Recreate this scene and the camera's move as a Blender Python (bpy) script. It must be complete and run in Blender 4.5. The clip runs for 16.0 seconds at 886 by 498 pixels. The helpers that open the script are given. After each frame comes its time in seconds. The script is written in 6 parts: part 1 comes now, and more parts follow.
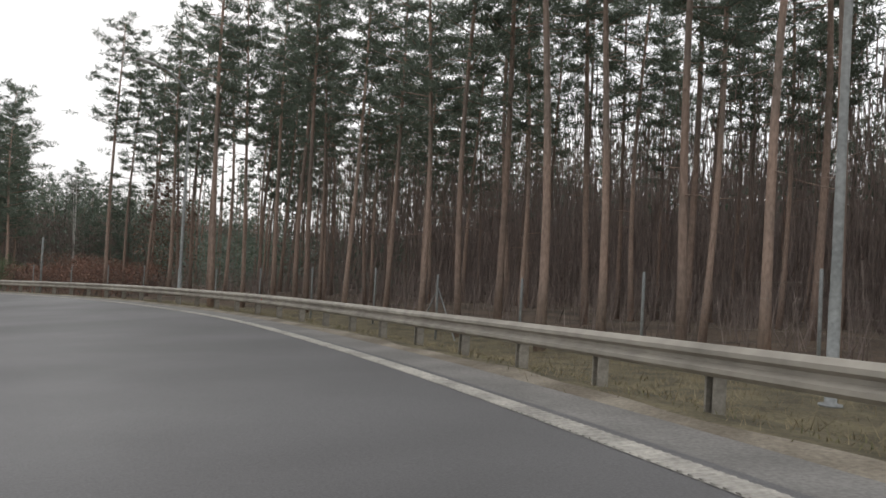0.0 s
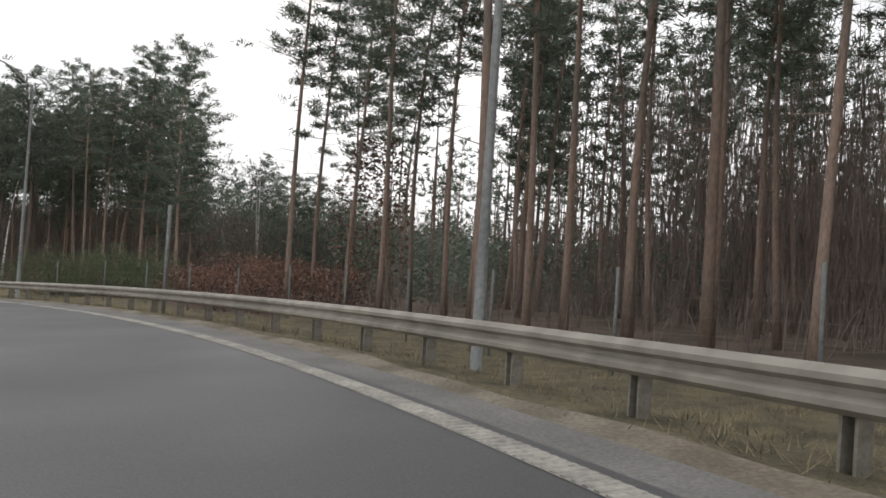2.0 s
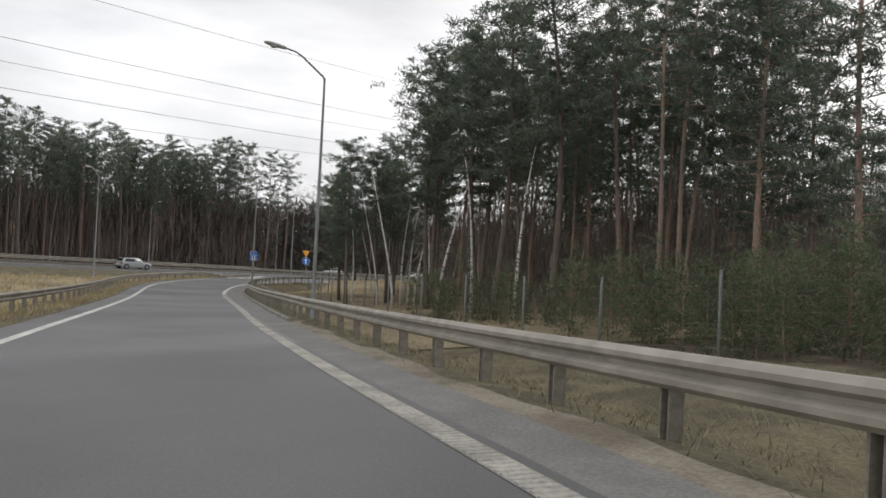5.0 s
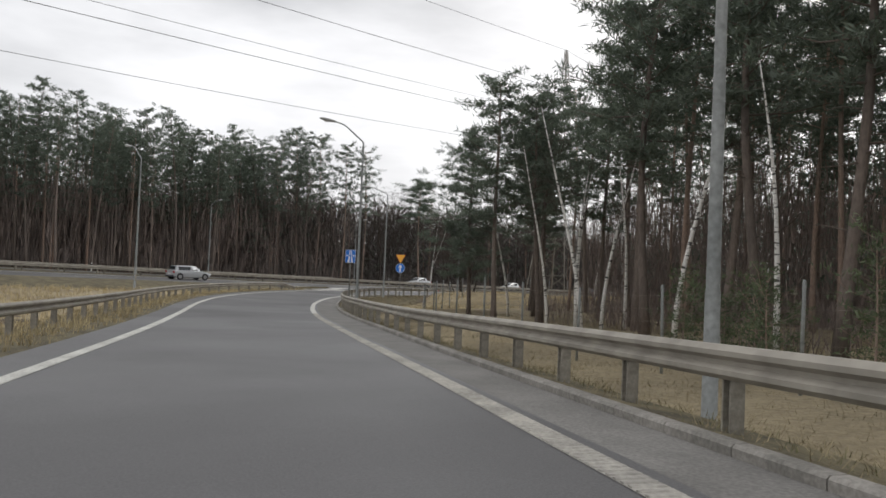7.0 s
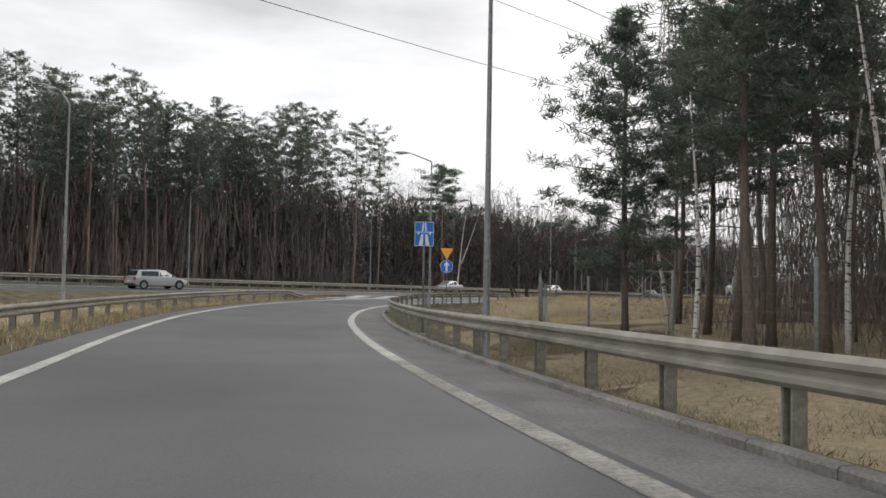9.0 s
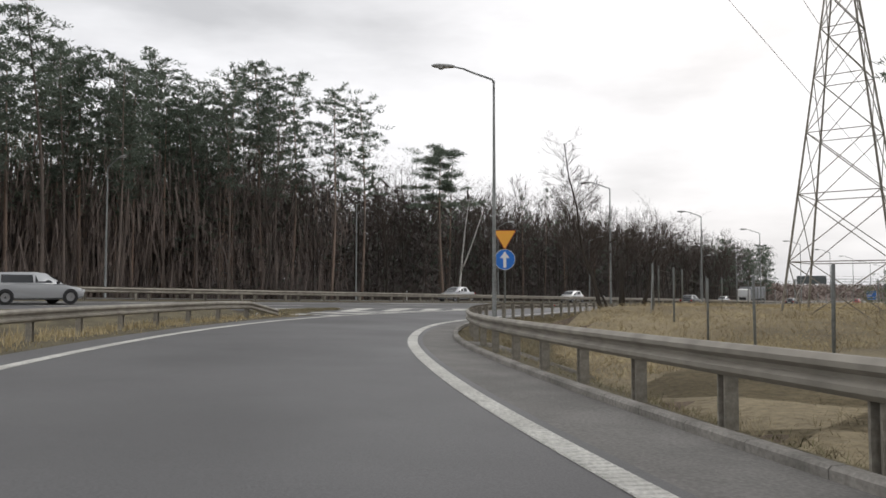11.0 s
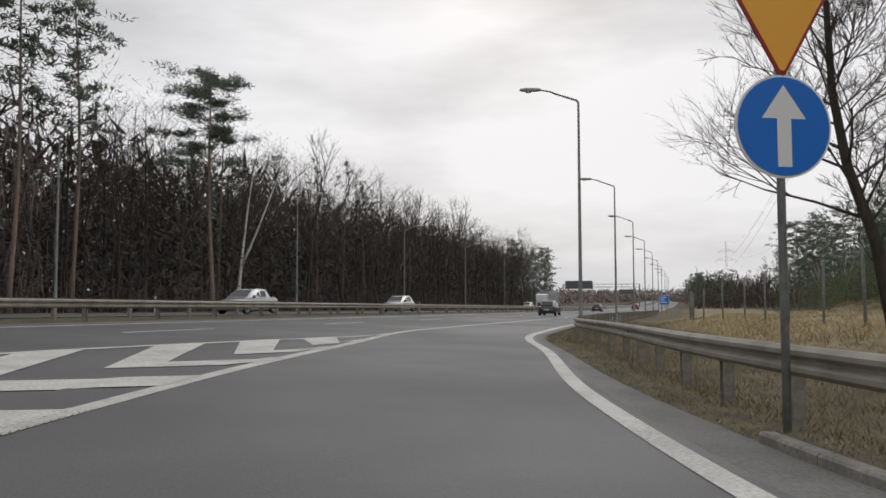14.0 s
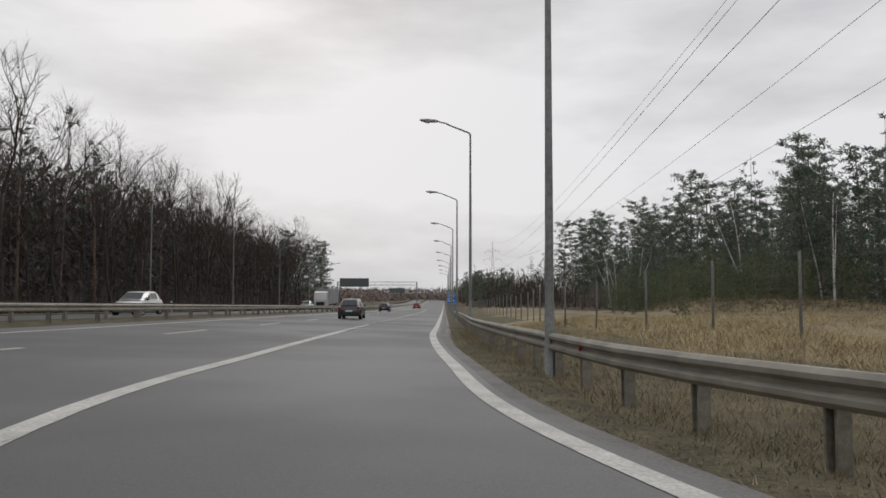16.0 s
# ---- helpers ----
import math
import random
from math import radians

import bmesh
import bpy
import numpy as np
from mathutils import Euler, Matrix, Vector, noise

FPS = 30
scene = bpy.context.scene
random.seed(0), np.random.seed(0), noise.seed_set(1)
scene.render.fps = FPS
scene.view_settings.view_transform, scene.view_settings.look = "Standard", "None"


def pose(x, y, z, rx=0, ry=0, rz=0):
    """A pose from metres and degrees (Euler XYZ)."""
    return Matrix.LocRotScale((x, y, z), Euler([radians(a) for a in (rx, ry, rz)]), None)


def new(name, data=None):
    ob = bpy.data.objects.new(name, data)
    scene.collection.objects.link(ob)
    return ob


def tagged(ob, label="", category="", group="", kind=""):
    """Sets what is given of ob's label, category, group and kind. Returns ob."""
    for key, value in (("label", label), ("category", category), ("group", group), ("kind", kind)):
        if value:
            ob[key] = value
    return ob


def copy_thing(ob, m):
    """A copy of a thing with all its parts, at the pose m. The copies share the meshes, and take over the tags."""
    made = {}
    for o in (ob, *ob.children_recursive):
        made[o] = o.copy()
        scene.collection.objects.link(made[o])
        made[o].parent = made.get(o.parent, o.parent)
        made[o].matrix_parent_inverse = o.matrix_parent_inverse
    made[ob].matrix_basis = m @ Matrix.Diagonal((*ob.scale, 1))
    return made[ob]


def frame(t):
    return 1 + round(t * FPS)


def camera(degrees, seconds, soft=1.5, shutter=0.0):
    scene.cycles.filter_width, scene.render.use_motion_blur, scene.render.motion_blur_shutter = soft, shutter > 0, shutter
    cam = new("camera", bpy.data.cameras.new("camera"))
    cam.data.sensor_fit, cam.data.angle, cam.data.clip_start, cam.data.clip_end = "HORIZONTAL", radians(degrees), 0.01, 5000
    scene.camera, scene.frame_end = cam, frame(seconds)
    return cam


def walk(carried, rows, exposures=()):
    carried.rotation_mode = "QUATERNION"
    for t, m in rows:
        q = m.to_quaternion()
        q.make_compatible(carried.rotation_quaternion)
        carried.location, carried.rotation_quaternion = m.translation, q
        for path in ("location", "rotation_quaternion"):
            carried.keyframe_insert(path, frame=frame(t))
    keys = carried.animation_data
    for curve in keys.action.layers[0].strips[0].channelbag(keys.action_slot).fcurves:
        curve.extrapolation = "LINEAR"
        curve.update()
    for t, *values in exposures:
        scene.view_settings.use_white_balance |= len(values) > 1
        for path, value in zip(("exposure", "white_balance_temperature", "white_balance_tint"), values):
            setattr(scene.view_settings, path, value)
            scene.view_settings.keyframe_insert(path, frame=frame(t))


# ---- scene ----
cam = camera(60.0, 16.0, 1.6)
# seconds, place of the eye, yaw, pitch and roll
ROWS = [
    (0.0, 0.000, 0.000, 6.860, -0.004, 0.894, 3.064),
    (0.5, -1.931, 5.983, 6.532, 1.468, 0.957, 3.286),
    (1.0, -4.164, 12.219, 6.266, 3.815, 1.000, 3.311),
    (1.5, -6.896, 18.215, 6.011, 7.957, 1.042, 3.474),
    (2.0, -9.952, 23.779, 5.749, 12.843, 1.080, 3.686),
    (2.5, -13.558, 28.827, 5.515, 18.212, 1.083, 3.673),
    (3.0, -17.822, 33.844, 5.323, 23.674, 1.092, 3.711),
    (3.5, -22.277, 38.242, 5.038, 29.180, 1.094, 3.517),
    (4.0, -27.390, 42.390, 4.753, 34.694, 1.077, 3.389),
    (4.5, -33.091, 46.101, 4.426, 39.686, 0.930, 3.106),
    (5.0, -38.851, 49.336, 4.078, 42.923, 0.879, 2.854),
    (7.5, -64.371, 62.965, 2.852, 47.505, 1.686, 2.253),
    (8.0, -69.397, 65.761, 2.660, 47.334, 1.812, 1.805),
    (8.5, -74.292, 68.622, 2.476, 47.198, 1.937, 1.356),
    (9.0, -79.153, 71.425, 2.319, 46.943, 2.042, 1.015),
    (9.5, -83.769, 73.974, 2.192, 46.545, 2.184, 0.684),
    (12.0, -108.147, 90.149, 1.571, 40.886, 3.134, -0.013),
    (12.5, -112.210, 93.418, 1.528, 38.710, 3.268, 0.021),
    (13.0, -116.062, 96.883, 1.563, 35.343, 3.400, -0.140),
    (13.5, -119.586, 100.615, 1.509, 30.458, 3.334, -0.313),
    (14.0, -122.591, 104.417, 1.485, 25.029, 3.261, -0.101),
    (14.5, -125.188, 108.602, 1.440, 19.745, 3.274, 0.150),
    (15.0, -127.345, 112.925, 1.397, 14.724, 3.326, 0.160),
    (15.5, -129.349, 117.260, 1.333, 10.368, 3.170, 0.182),
    (16.0, -130.864, 121.560, 1.253, 7.619, 3.172, 0.127),
]


def eye_pose(x, y, z, yaw, pitch, roll):
    turn = Euler((radians(90 + pitch), 0, radians(yaw))).to_matrix().to_4x4()
    return Matrix.Translation((x, y, z)) @ turn @ pose(0, 0, 0, 0, 0, roll)


walk(cam, [(t, eye_pose(x, y, z, yaw, pitch, roll)) for t, x, y, z, yaw, pitch, roll in ROWS],
     [(0.0, 0.42, 6450, 10.5), (2.5, 0.40, 6450, 10.5), (5.0, 0.30, 6450, 10.5), (9.0, 0.34, 6450, 10.5), (12.0, 0.14, 6450, 11), (14.5, -0.12, 6450, 11), (16.0, -0.2, 6450, 11)])

from mathutils.bvhtree import BVHTree

# ---- world and light: an overcast winter day ----
world = bpy.data.worlds.new("overcast")
scene.world = world
world.use_nodes = True
wt = world.node_tree
wt.nodes.clear()
w_out = wt.nodes.new("ShaderNodeOutputWorld")
w_bg = wt.nodes.new("ShaderNodeBackground")
w_sky = wt.nodes.new("ShaderNodeTexSky")
w_sky.sky_type = "NISHITA"
w_sky.sun_disc = False
w_sky.sun_elevation = radians(32)
w_sky.sun_rotation = radians(-20)
w_sky.air_density, w_sky.dust_density = 1.0, 4.0
w_co = wt.nodes.new("ShaderNodeTexCoord")
w_map = wt.nodes.new("ShaderNodeMapping")
w_map.inputs["Scale"].default_value = (1.0, 1.0, 3.4)
w_n1 = wt.nodes.new("ShaderNodeTexNoise")
w_n1.inputs["Scale"].default_value = 1.7
w_n1.inputs["Detail"].default_value = 6.0
w_n1.inputs["Roughness"].default_value = 0.52
w_ramp = wt.nodes.new("ShaderNodeValToRGB")
w_ramp.color_ramp.elements[0].position = 0.36
w_ramp.color_ramp.elements[0].color = (0.53, 0.535, 0.545, 1)
w_ramp.color_ramp.elements[1].position = 0.60
w_ramp.color_ramp.elements[1].color = (0.90, 0.90, 0.91, 1)
w_mix = wt.nodes.new("ShaderNodeMix")
w_mix.data_type = "RGBA"
w_mix.inputs["Factor"].default_value = 0.96
w_gain = wt.nodes.new("ShaderNodeVectorMath")
w_gain.operation = "SCALE"
w_gain.inputs["Scale"].default_value = 0.1
wt.links.new(w_sky.outputs["Color"], w_gain.inputs[0])
wt.links.new(w_co.outputs["Generated"], w_map.inputs["Vector"])
wt.links.new(w_map.outputs["Vector"], w_n1.inputs["Vector"])
wt.links.new(w_n1.outputs["Fac"], w_ramp.inputs["Fac"])
wt.links.new(w_gain.outputs["Vector"], w_mix.inputs["A"])
wt.links.new(w_ramp.outputs["Color"], w_mix.inputs["B"])
wt.links.new(w_mix.outputs["Result"], w_bg.inputs["Color"])
w_bg.inputs["Strength"].default_value = 1.0
wt.links.new(w_bg.outputs["Background"], w_out.inputs["Surface"])

sun_data = bpy.data.lights.new("sun", "SUN")
sun_data.energy = 0.42
sun_data.angle = radians(25)
sun_data.color = (1.0, 0.97, 0.93)
sun = new("sun", sun_data)
sun.matrix_world = pose(0, 0, 60, 58, 0, 160)


# ---- materials ----
def material(name, base, rough=0.8, metal=0.0, var=None, scale=3.0, fine=40.0, bump=0.3, bump_dist=0.02,
             coords="Object", stretch=(1, 1, 1), spec=0.3, rand=0.0, island=False):
    """Procedural surface: base colour varied at two scales, with relief."""
    m = bpy.data.materials.new(name)
    m.use_nodes = True
    nt = m.node_tree
    b = nt.nodes["Principled BSDF"]
    b.inputs["Roughness"].default_value = rough
    b.inputs["Metallic"].default_value = metal
    b.inputs["Specular IOR Level"].default_value = spec
    co = nt.nodes.new("ShaderNodeTexCoord")
    mp = nt.nodes.new("ShaderNodeMapping")
    mp.inputs["Scale"].default_value = stretch
    nt.links.new(co.outputs[coords], mp.inputs["Vector"])
    n1 = nt.nodes.new("ShaderNodeTexNoise")
    n1.inputs["Scale"].default_value, n1.inputs["Detail"].default_value = scale, 5
    n2 = nt.nodes.new("ShaderNodeTexNoise")
    n2.inputs["Scale"].default_value, n2.inputs["Detail"].default_value = fine, 3
    for n in (n1, n2):
        nt.links.new(mp.outputs["Vector"], n.inputs["Vector"])
    var = var or tuple(c * 0.7 for c in base)
    cr = nt.nodes.new("ShaderNodeValToRGB")
    cr.color_ramp.elements[0].position, cr.color_ramp.elements[1].position = 0.36, 0.64
    cr.color_ramp.elements[0].color, cr.color_ramp.elements[1].color = (*var, 1), (*base, 1)
    nt.links.new(n1.outputs["Fac"], cr.inputs["Fac"])
    hsv = nt.nodes.new("ShaderNodeHueSaturation")
    mr = nt.nodes.new("ShaderNodeMapRange")
    mr.inputs["From Min"].default_value, mr.inputs["From Max"].default_value = 0.3, 0.7
    mr.inputs["To Min"].default_value, mr.inputs["To Max"].default_value = 0.78, 1.2
    nt.links.new(n2.outputs["Fac"], mr.inputs["Value"])
    last = mr.outputs["Result"]
    if rand:
        info = nt.nodes.new("ShaderNodeNewGeometry" if island else "ShaderNodeObjectInfo")
        mr2 = nt.nodes.new("ShaderNodeMapRange")
        mr2.inputs["To Min"].default_value, mr2.inputs["To Max"].default_value = 1 - rand, 1 + rand
        nt.links.new(info.outputs["Random Per Island" if island else "Random"], mr2.inputs["Value"])
        mu = nt.nodes.new("ShaderNodeMath")
        mu.operation = "MULTIPLY"
        nt.links.new(last, mu.inputs[0])
        nt.links.new(mr2.outputs["Result"], mu.inputs[1])
        last = mu.outputs["Value"]
    nt.links.new(last, hsv.inputs["Value"])
    nt.links.new(cr.outputs["Color"], hsv.inputs["Color"])
    nt.links.new(hsv.outputs["Color"], b.inputs["Base Color"])
    if bump:
        bp = nt.nodes.new("ShaderNodeBump")
        bp.inputs["Strength"].default_value, bp.inputs["Distance"].default_value = bump, bump_dist
        nt.links.new(n2.outputs["Fac"], bp.inputs["Height"])
        nt.links.new(bp.outputs["Normal"], b.inputs["Normal"])
    return m


def plain(name, base, rough=0.5, metal=0.0, spec=0.5, coat=0.0):
    m = bpy.data.materials.new(name)
    m.use_nodes = True
    b = m.node_tree.nodes["Principled BSDF"]
    b.inputs["Base Color"].default_value = (*base, 1)
    b.inputs["Roughness"].default_value, b.inputs["Metallic"].default_value = rough, metal
    b.inputs["Specular IOR Level"].default_value = spec
    b.inputs["Coat Weight"].default_value = coat
    return m


ASPHALT = material("asphalt", (0.136, 0.134, 0.134), 0.55, var=(0.102, 0.100, 0.100), scale=0.22, fine=55, bump=0.35, bump_dist=0.006, stretch=(1, 1, 1))
an = ASPHALT.node_tree
a_n = an.nodes.new("ShaderNodeTexNoise")
a_n.inputs["Scale"].default_value, a_n.inputs["Detail"].default_value = 0.13, 4
a_r = an.nodes.new("ShaderNodeMapRange")
a_r.inputs["From Min"].default_value, a_r.inputs["From Max"].default_value = 0.38, 0.62
a_r.inputs["To Min"].default_value, a_r.inputs["To Max"].default_value = 0.42, 0.56
a_c = an.nodes.new("ShaderNodeTexCoord")
an.links.new(a_c.outputs["Object"], a_n.inputs["Vector"])
an.links.new(a_n.outputs["Fac"], a_r.inputs["Value"])
an.links.new(a_r.outputs["Result"], an.nodes["Principled BSDF"].inputs["Roughness"])
SHOULDER = material("asphalt_shoulder", (0.222, 0.213, 0.198), 0.8, var=(0.165, 0.158, 0.147), scale=0.9, fine=30, bump=0.4, bump_dist=0.01)
WORN_PAINT = material("worn_road_paint", (0.46, 0.435, 0.385), 0.7, var=(0.30, 0.285, 0.255), scale=1.6, fine=20, bump=0.4, bump_dist=0.008)
PAINT = material("road_paint", (0.66, 0.65, 0.60), 0.6, var=(0.50, 0.49, 0.45), scale=1.2, fine=24, bump=0.4, bump_dist=0.008)
CONCRETE = material("concrete", (0.33, 0.31, 0.28), 0.9, var=(0.2, 0.19, 0.17), scale=1.5, fine=25)
STEEL = material("galvanised_steel", (0.355, 0.328, 0.280), 0.6, 0.15, var=(0.305, 0.280, 0.238), scale=0.5, fine=2.5, bump=0.06, rand=0.06)
POST_STEEL = material("weathered_post_steel", (0.335, 0.31, 0.265), 0.7, 0.12, var=(0.25, 0.23, 0.195), scale=3, fine=20, bump=0.1, rand=0.12)
POLE = material("pole_grey", (0.30, 0.31, 0.30), 0.6, 0.2, var=(0.23, 0.24, 0.235), scale=0.7, fine=12, bump=0.05)
VERGE = material("verge_grass", (0.180, 0.155, 0.095), 0.95, var=(0.095, 0.083, 0.055), scale=1.3, fine=14, bump=1.0, bump_dist=0.05)
DIRT = material("verge_dirt", (0.30, 0.265, 0.21), 0.95, var=(0.17, 0.145, 0.11), scale=1.1, fine=22, bump=0.8, bump_dist=0.03)
GROUND = material("field_ground", (0.345, 0.285, 0.18), 0.95, var=(0.195, 0.162, 0.105), scale=0.16, fine=6, bump=1.0, bump_dist=0.08)
BARK = material("pine_bark", (0.37, 0.255, 0.197), 0.9, var=(0.205, 0.165, 0.138), scale=0.42, fine=12, bump=0.9, bump_dist=0.03, stretch=(1, 1, 0.35), rand=0.25)
BARK_GREY = material("grey_pine_bark", (0.215, 0.170, 0.142), 0.9, var=(0.125, 0.105, 0.092), scale=0.6, fine=14, bump=0.9, bump_dist=0.03, stretch=(1, 1, 0.35), rand=0.2)
LEAF_LITTER = material("leaf_litter", (0.15, 0.11, 0.08), 0.95, var=(0.08, 0.062, 0.046), scale=0.5, fine=7, bump=1.0, bump_dist=0.06)
# Base colour paled and reddened: windscreen haze over the first wood is put in it.
BRUSH = material("brushwood", (0.275, 0.222, 0.195), 0.9, var=(0.185, 0.150, 0.132), scale=0.2, fine=2, bump=0, rand=0.2, island=True)
# Darker copy of brushwood: shade of the far woods is put into its colour.
BRUSH_SHADED = material("shaded_brushwood", (0.152, 0.130, 0.119), 0.9, var=(0.105, 0.091, 0.085), scale=0.2, fine=2, bump=0, rand=0.15, island=True)
BARK_DARK = material("dark_bark", (0.085, 0.072, 0.060), 0.92, var=(0.05, 0.043, 0.037), scale=1.2, fine=16, bump=0.9, bump_dist=0.02, stretch=(1, 1, 0.3), rand=0.15)
TWIG = material("bare_twigs", (0.10, 0.08, 0.068), 0.9, var=(0.068, 0.055, 0.048), scale=1.0, fine=5, bump=0, rand=0.15)
NEEDLE = material("pine_needles", (0.104, 0.123, 0.100), 0.6, var=(0.074, 0.090, 0.074), scale=0.45, fine=3, bump=0, rand=0.3, island=True)
NEEDLE_YOUNG = material("young_pine_needles", (0.095, 0.115, 0.066), 0.6, var=(0.065, 0.08, 0.048), scale=0.6, fine=3, bump=0, rand=0.3, island=True)
for m_ in (NEEDLE, NEEDLE_YOUNG):
    t_ = m_.node_tree
    b_ = t_.nodes["Principled BSDF"]
    b_.inputs["Roughness"].default_value, b_.inputs["Specular IOR Level"].default_value = 0.6, 0.2
    through_ = t_.nodes.new("ShaderNodeBsdfTranslucent")
    thin_ = t_.nodes.new("ShaderNodeMix")
    thin_.data_type = "RGBA"
    thin_.blend_type = "MULTIPLY"
    thin_.inputs["Factor"].default_value = 1.0
    thin_.inputs["B"].default_value = (0.62, 0.66, 0.55, 1)
    t_.links.new(b_.inputs["Base Color"].links[0].from_socket, thin_.inputs["A"])
    t_.links.new(thin_.outputs["Result"], through_.inputs["Color"])
    both_ = t_.nodes.new("ShaderNodeAddShader")
    t_.links.new(b_.outputs["BSDF"], both_.inputs[0])
    t_.links.new(through_.outputs["BSDF"], both_.inputs[1])
    t_.links.new(both_.outputs["Shader"], t_.nodes["Material Output"].inputs["Surface"])
BEECH = material("dry_beech_leaves", (0.27, 0.150, 0.108), 0.8, var=(0.17, 0.105, 0.080), scale=0.8, fine=4, bump=0, rand=0.3, island=True)
DRYGRASS = material("dry_grass", (0.56, 0.46, 0.27), 0.85, var=(0.36, 0.29, 0.165), scale=0.4, fine=3, bump=0, rand=0.3, island=True)


# ---- mesh tools ----
class Shape:
    """Vertices and faces gathered for one mesh."""

    def __init__(self):
        self.v, self.f, self.m = [], [], []

    def add(self, verts, faces, mat=0):
        n = len(self.v)
        self.v.extend(verts)
        self.f.extend([tuple(i + n for i in f) for f in faces])
        self.m.extend([mat] * len(faces))
        return self

    def box(self, c, s, rot=None, mat=0):
        pts = [Vector((sx * s[0] / 2, sy * s[1] / 2, sz * s[2] / 2)) for sx in (-1, 1) for sy in (-1, 1) for sz in (-1, 1)]
        if rot:
            pts = [rot @ p for p in pts]
        return self.add([p + Vector(c) for p in pts], [(0, 1, 3, 2), (4, 6, 7, 5), (0, 4, 5, 1), (2, 3, 7, 6), (0, 2, 6, 4), (1, 5, 7, 3)], mat)

    def tube(self, pts, radii, sides=6, cap=True, mat=0):
        pts = [Vector(p) for p in pts]
        rings = []
        for i, p in enumerate(pts):
            d = (pts[min(i + 1, len(pts) - 1)] - pts[max(i - 1, 0)]).normalized()
            a = d.cross(Vector((0.3, 0.9, 0.1)) if abs(d.z) > 0.8 else Vector((0, 0, 1))).normalized()
            b = d.cross(a)
            for k in range(sides):
                t = 2 * math.pi * k / sides
                rings.append(p + (a * math.cos(t) + b * math.sin(t)) * radii[i])
        faces = []
        for i in range(len(pts) - 1):
            for k in range(sides):
                j = (k + 1) % sides
                faces.append((i * sides + k, i * sides + j, (i + 1) * sides + j, (i + 1) * sides + k))
        if cap:
            faces.append(tuple(reversed(range(sides))))
            faces.append(tuple(range((len(pts) - 1) * sides, len(pts) * sides)))
        return self.add(rings, faces, mat)

    def lathe(self, prof, sides=16, mat=0, axis="z", centre=(0, 0, 0)):
        verts, faces = [], []
        for r, h in prof:
            for k in range(sides):
                t = 2 * math.pi * k / sides
                p = (r * math.cos(t), r * math.sin(t), h)
                if axis == "x":
                    p = (p[2], p[0], p[1])
                if axis == "y":
                    p = (p[0], p[2], p[1])
                verts.append(Vector(p) + Vector(centre))
        for i in range(len(prof) - 1):
            for k in range(sides):
                j = (k + 1) % sides
                faces.append((i * sides + k, i * sides + j, (i + 1) * sides + j, (i + 1) * sides + k))
        faces.append(tuple(reversed(range(sides))))
        faces.append(tuple(range((len(prof) - 1) * sides, len(prof) * sides)))
        return self.add(verts, faces, mat)

    def mesh(self, name, mats, smooth=False):
        me = bpy.data.meshes.new(name)
        me.from_pydata([tuple(v) for v in self.v], [], self.f)
        for m in (mats if isinstance(mats, (list, tuple)) else [mats]):
            me.materials.append(m)
        if len(me.materials) > 1:
            me.polygons.foreach_set("material_index", self.m)
        if smooth:
            me.polygons.foreach_set("use_smooth", [True] * len(me.polygons))
        me.update()
        return me


def part(name, shape, mat, parent, label="", smooth=False, m=None):
    """One mesh object under a thing or a part."""
    ob = new(name, shape.mesh(name, mat, smooth) if isinstance(shape, Shape) else shape)
    ob.parent = parent
    if m is not None:
        ob.matrix_basis = m
    if label:
        tagged(ob, label)
    return ob


def thing(name, label, category, group="", kind="", m=None):
    ob = new(name)
    ob.empty_display_size = 0.2
    if m is not None:
        ob.matrix_basis = m
    return tagged(ob, label, category, group, kind)


def solid(name, shape, mat, label, category, kind="", smooth=False, group=""):
    return tagged(new(name, shape.mesh(name, mat, smooth)), label, category, group, kind)


# ---- plan: the motorway runs along MU, the slip road comes down to it ----
MU, MV = Vector((-0.1305, 0.9914)), Vector((0.9914, 0.1305))


def mz(w, v=-111.0):
    """Height of the motorway plane: it falls away ahead and rises towards the median."""
    d = w - 137.65
    fall = -0.02 * max(d, -200) if d < 140 else -2.8 - 0.012 * min(d - 140, 300)
    return fall - 0.035 * (min(max(v, -131.0), -104.0) + 111.0)


def mw(v, w, dz=0.0):
    p = MU * w + MV * v
    return Vector((p.x, p.y, mz(w, v) + dz))


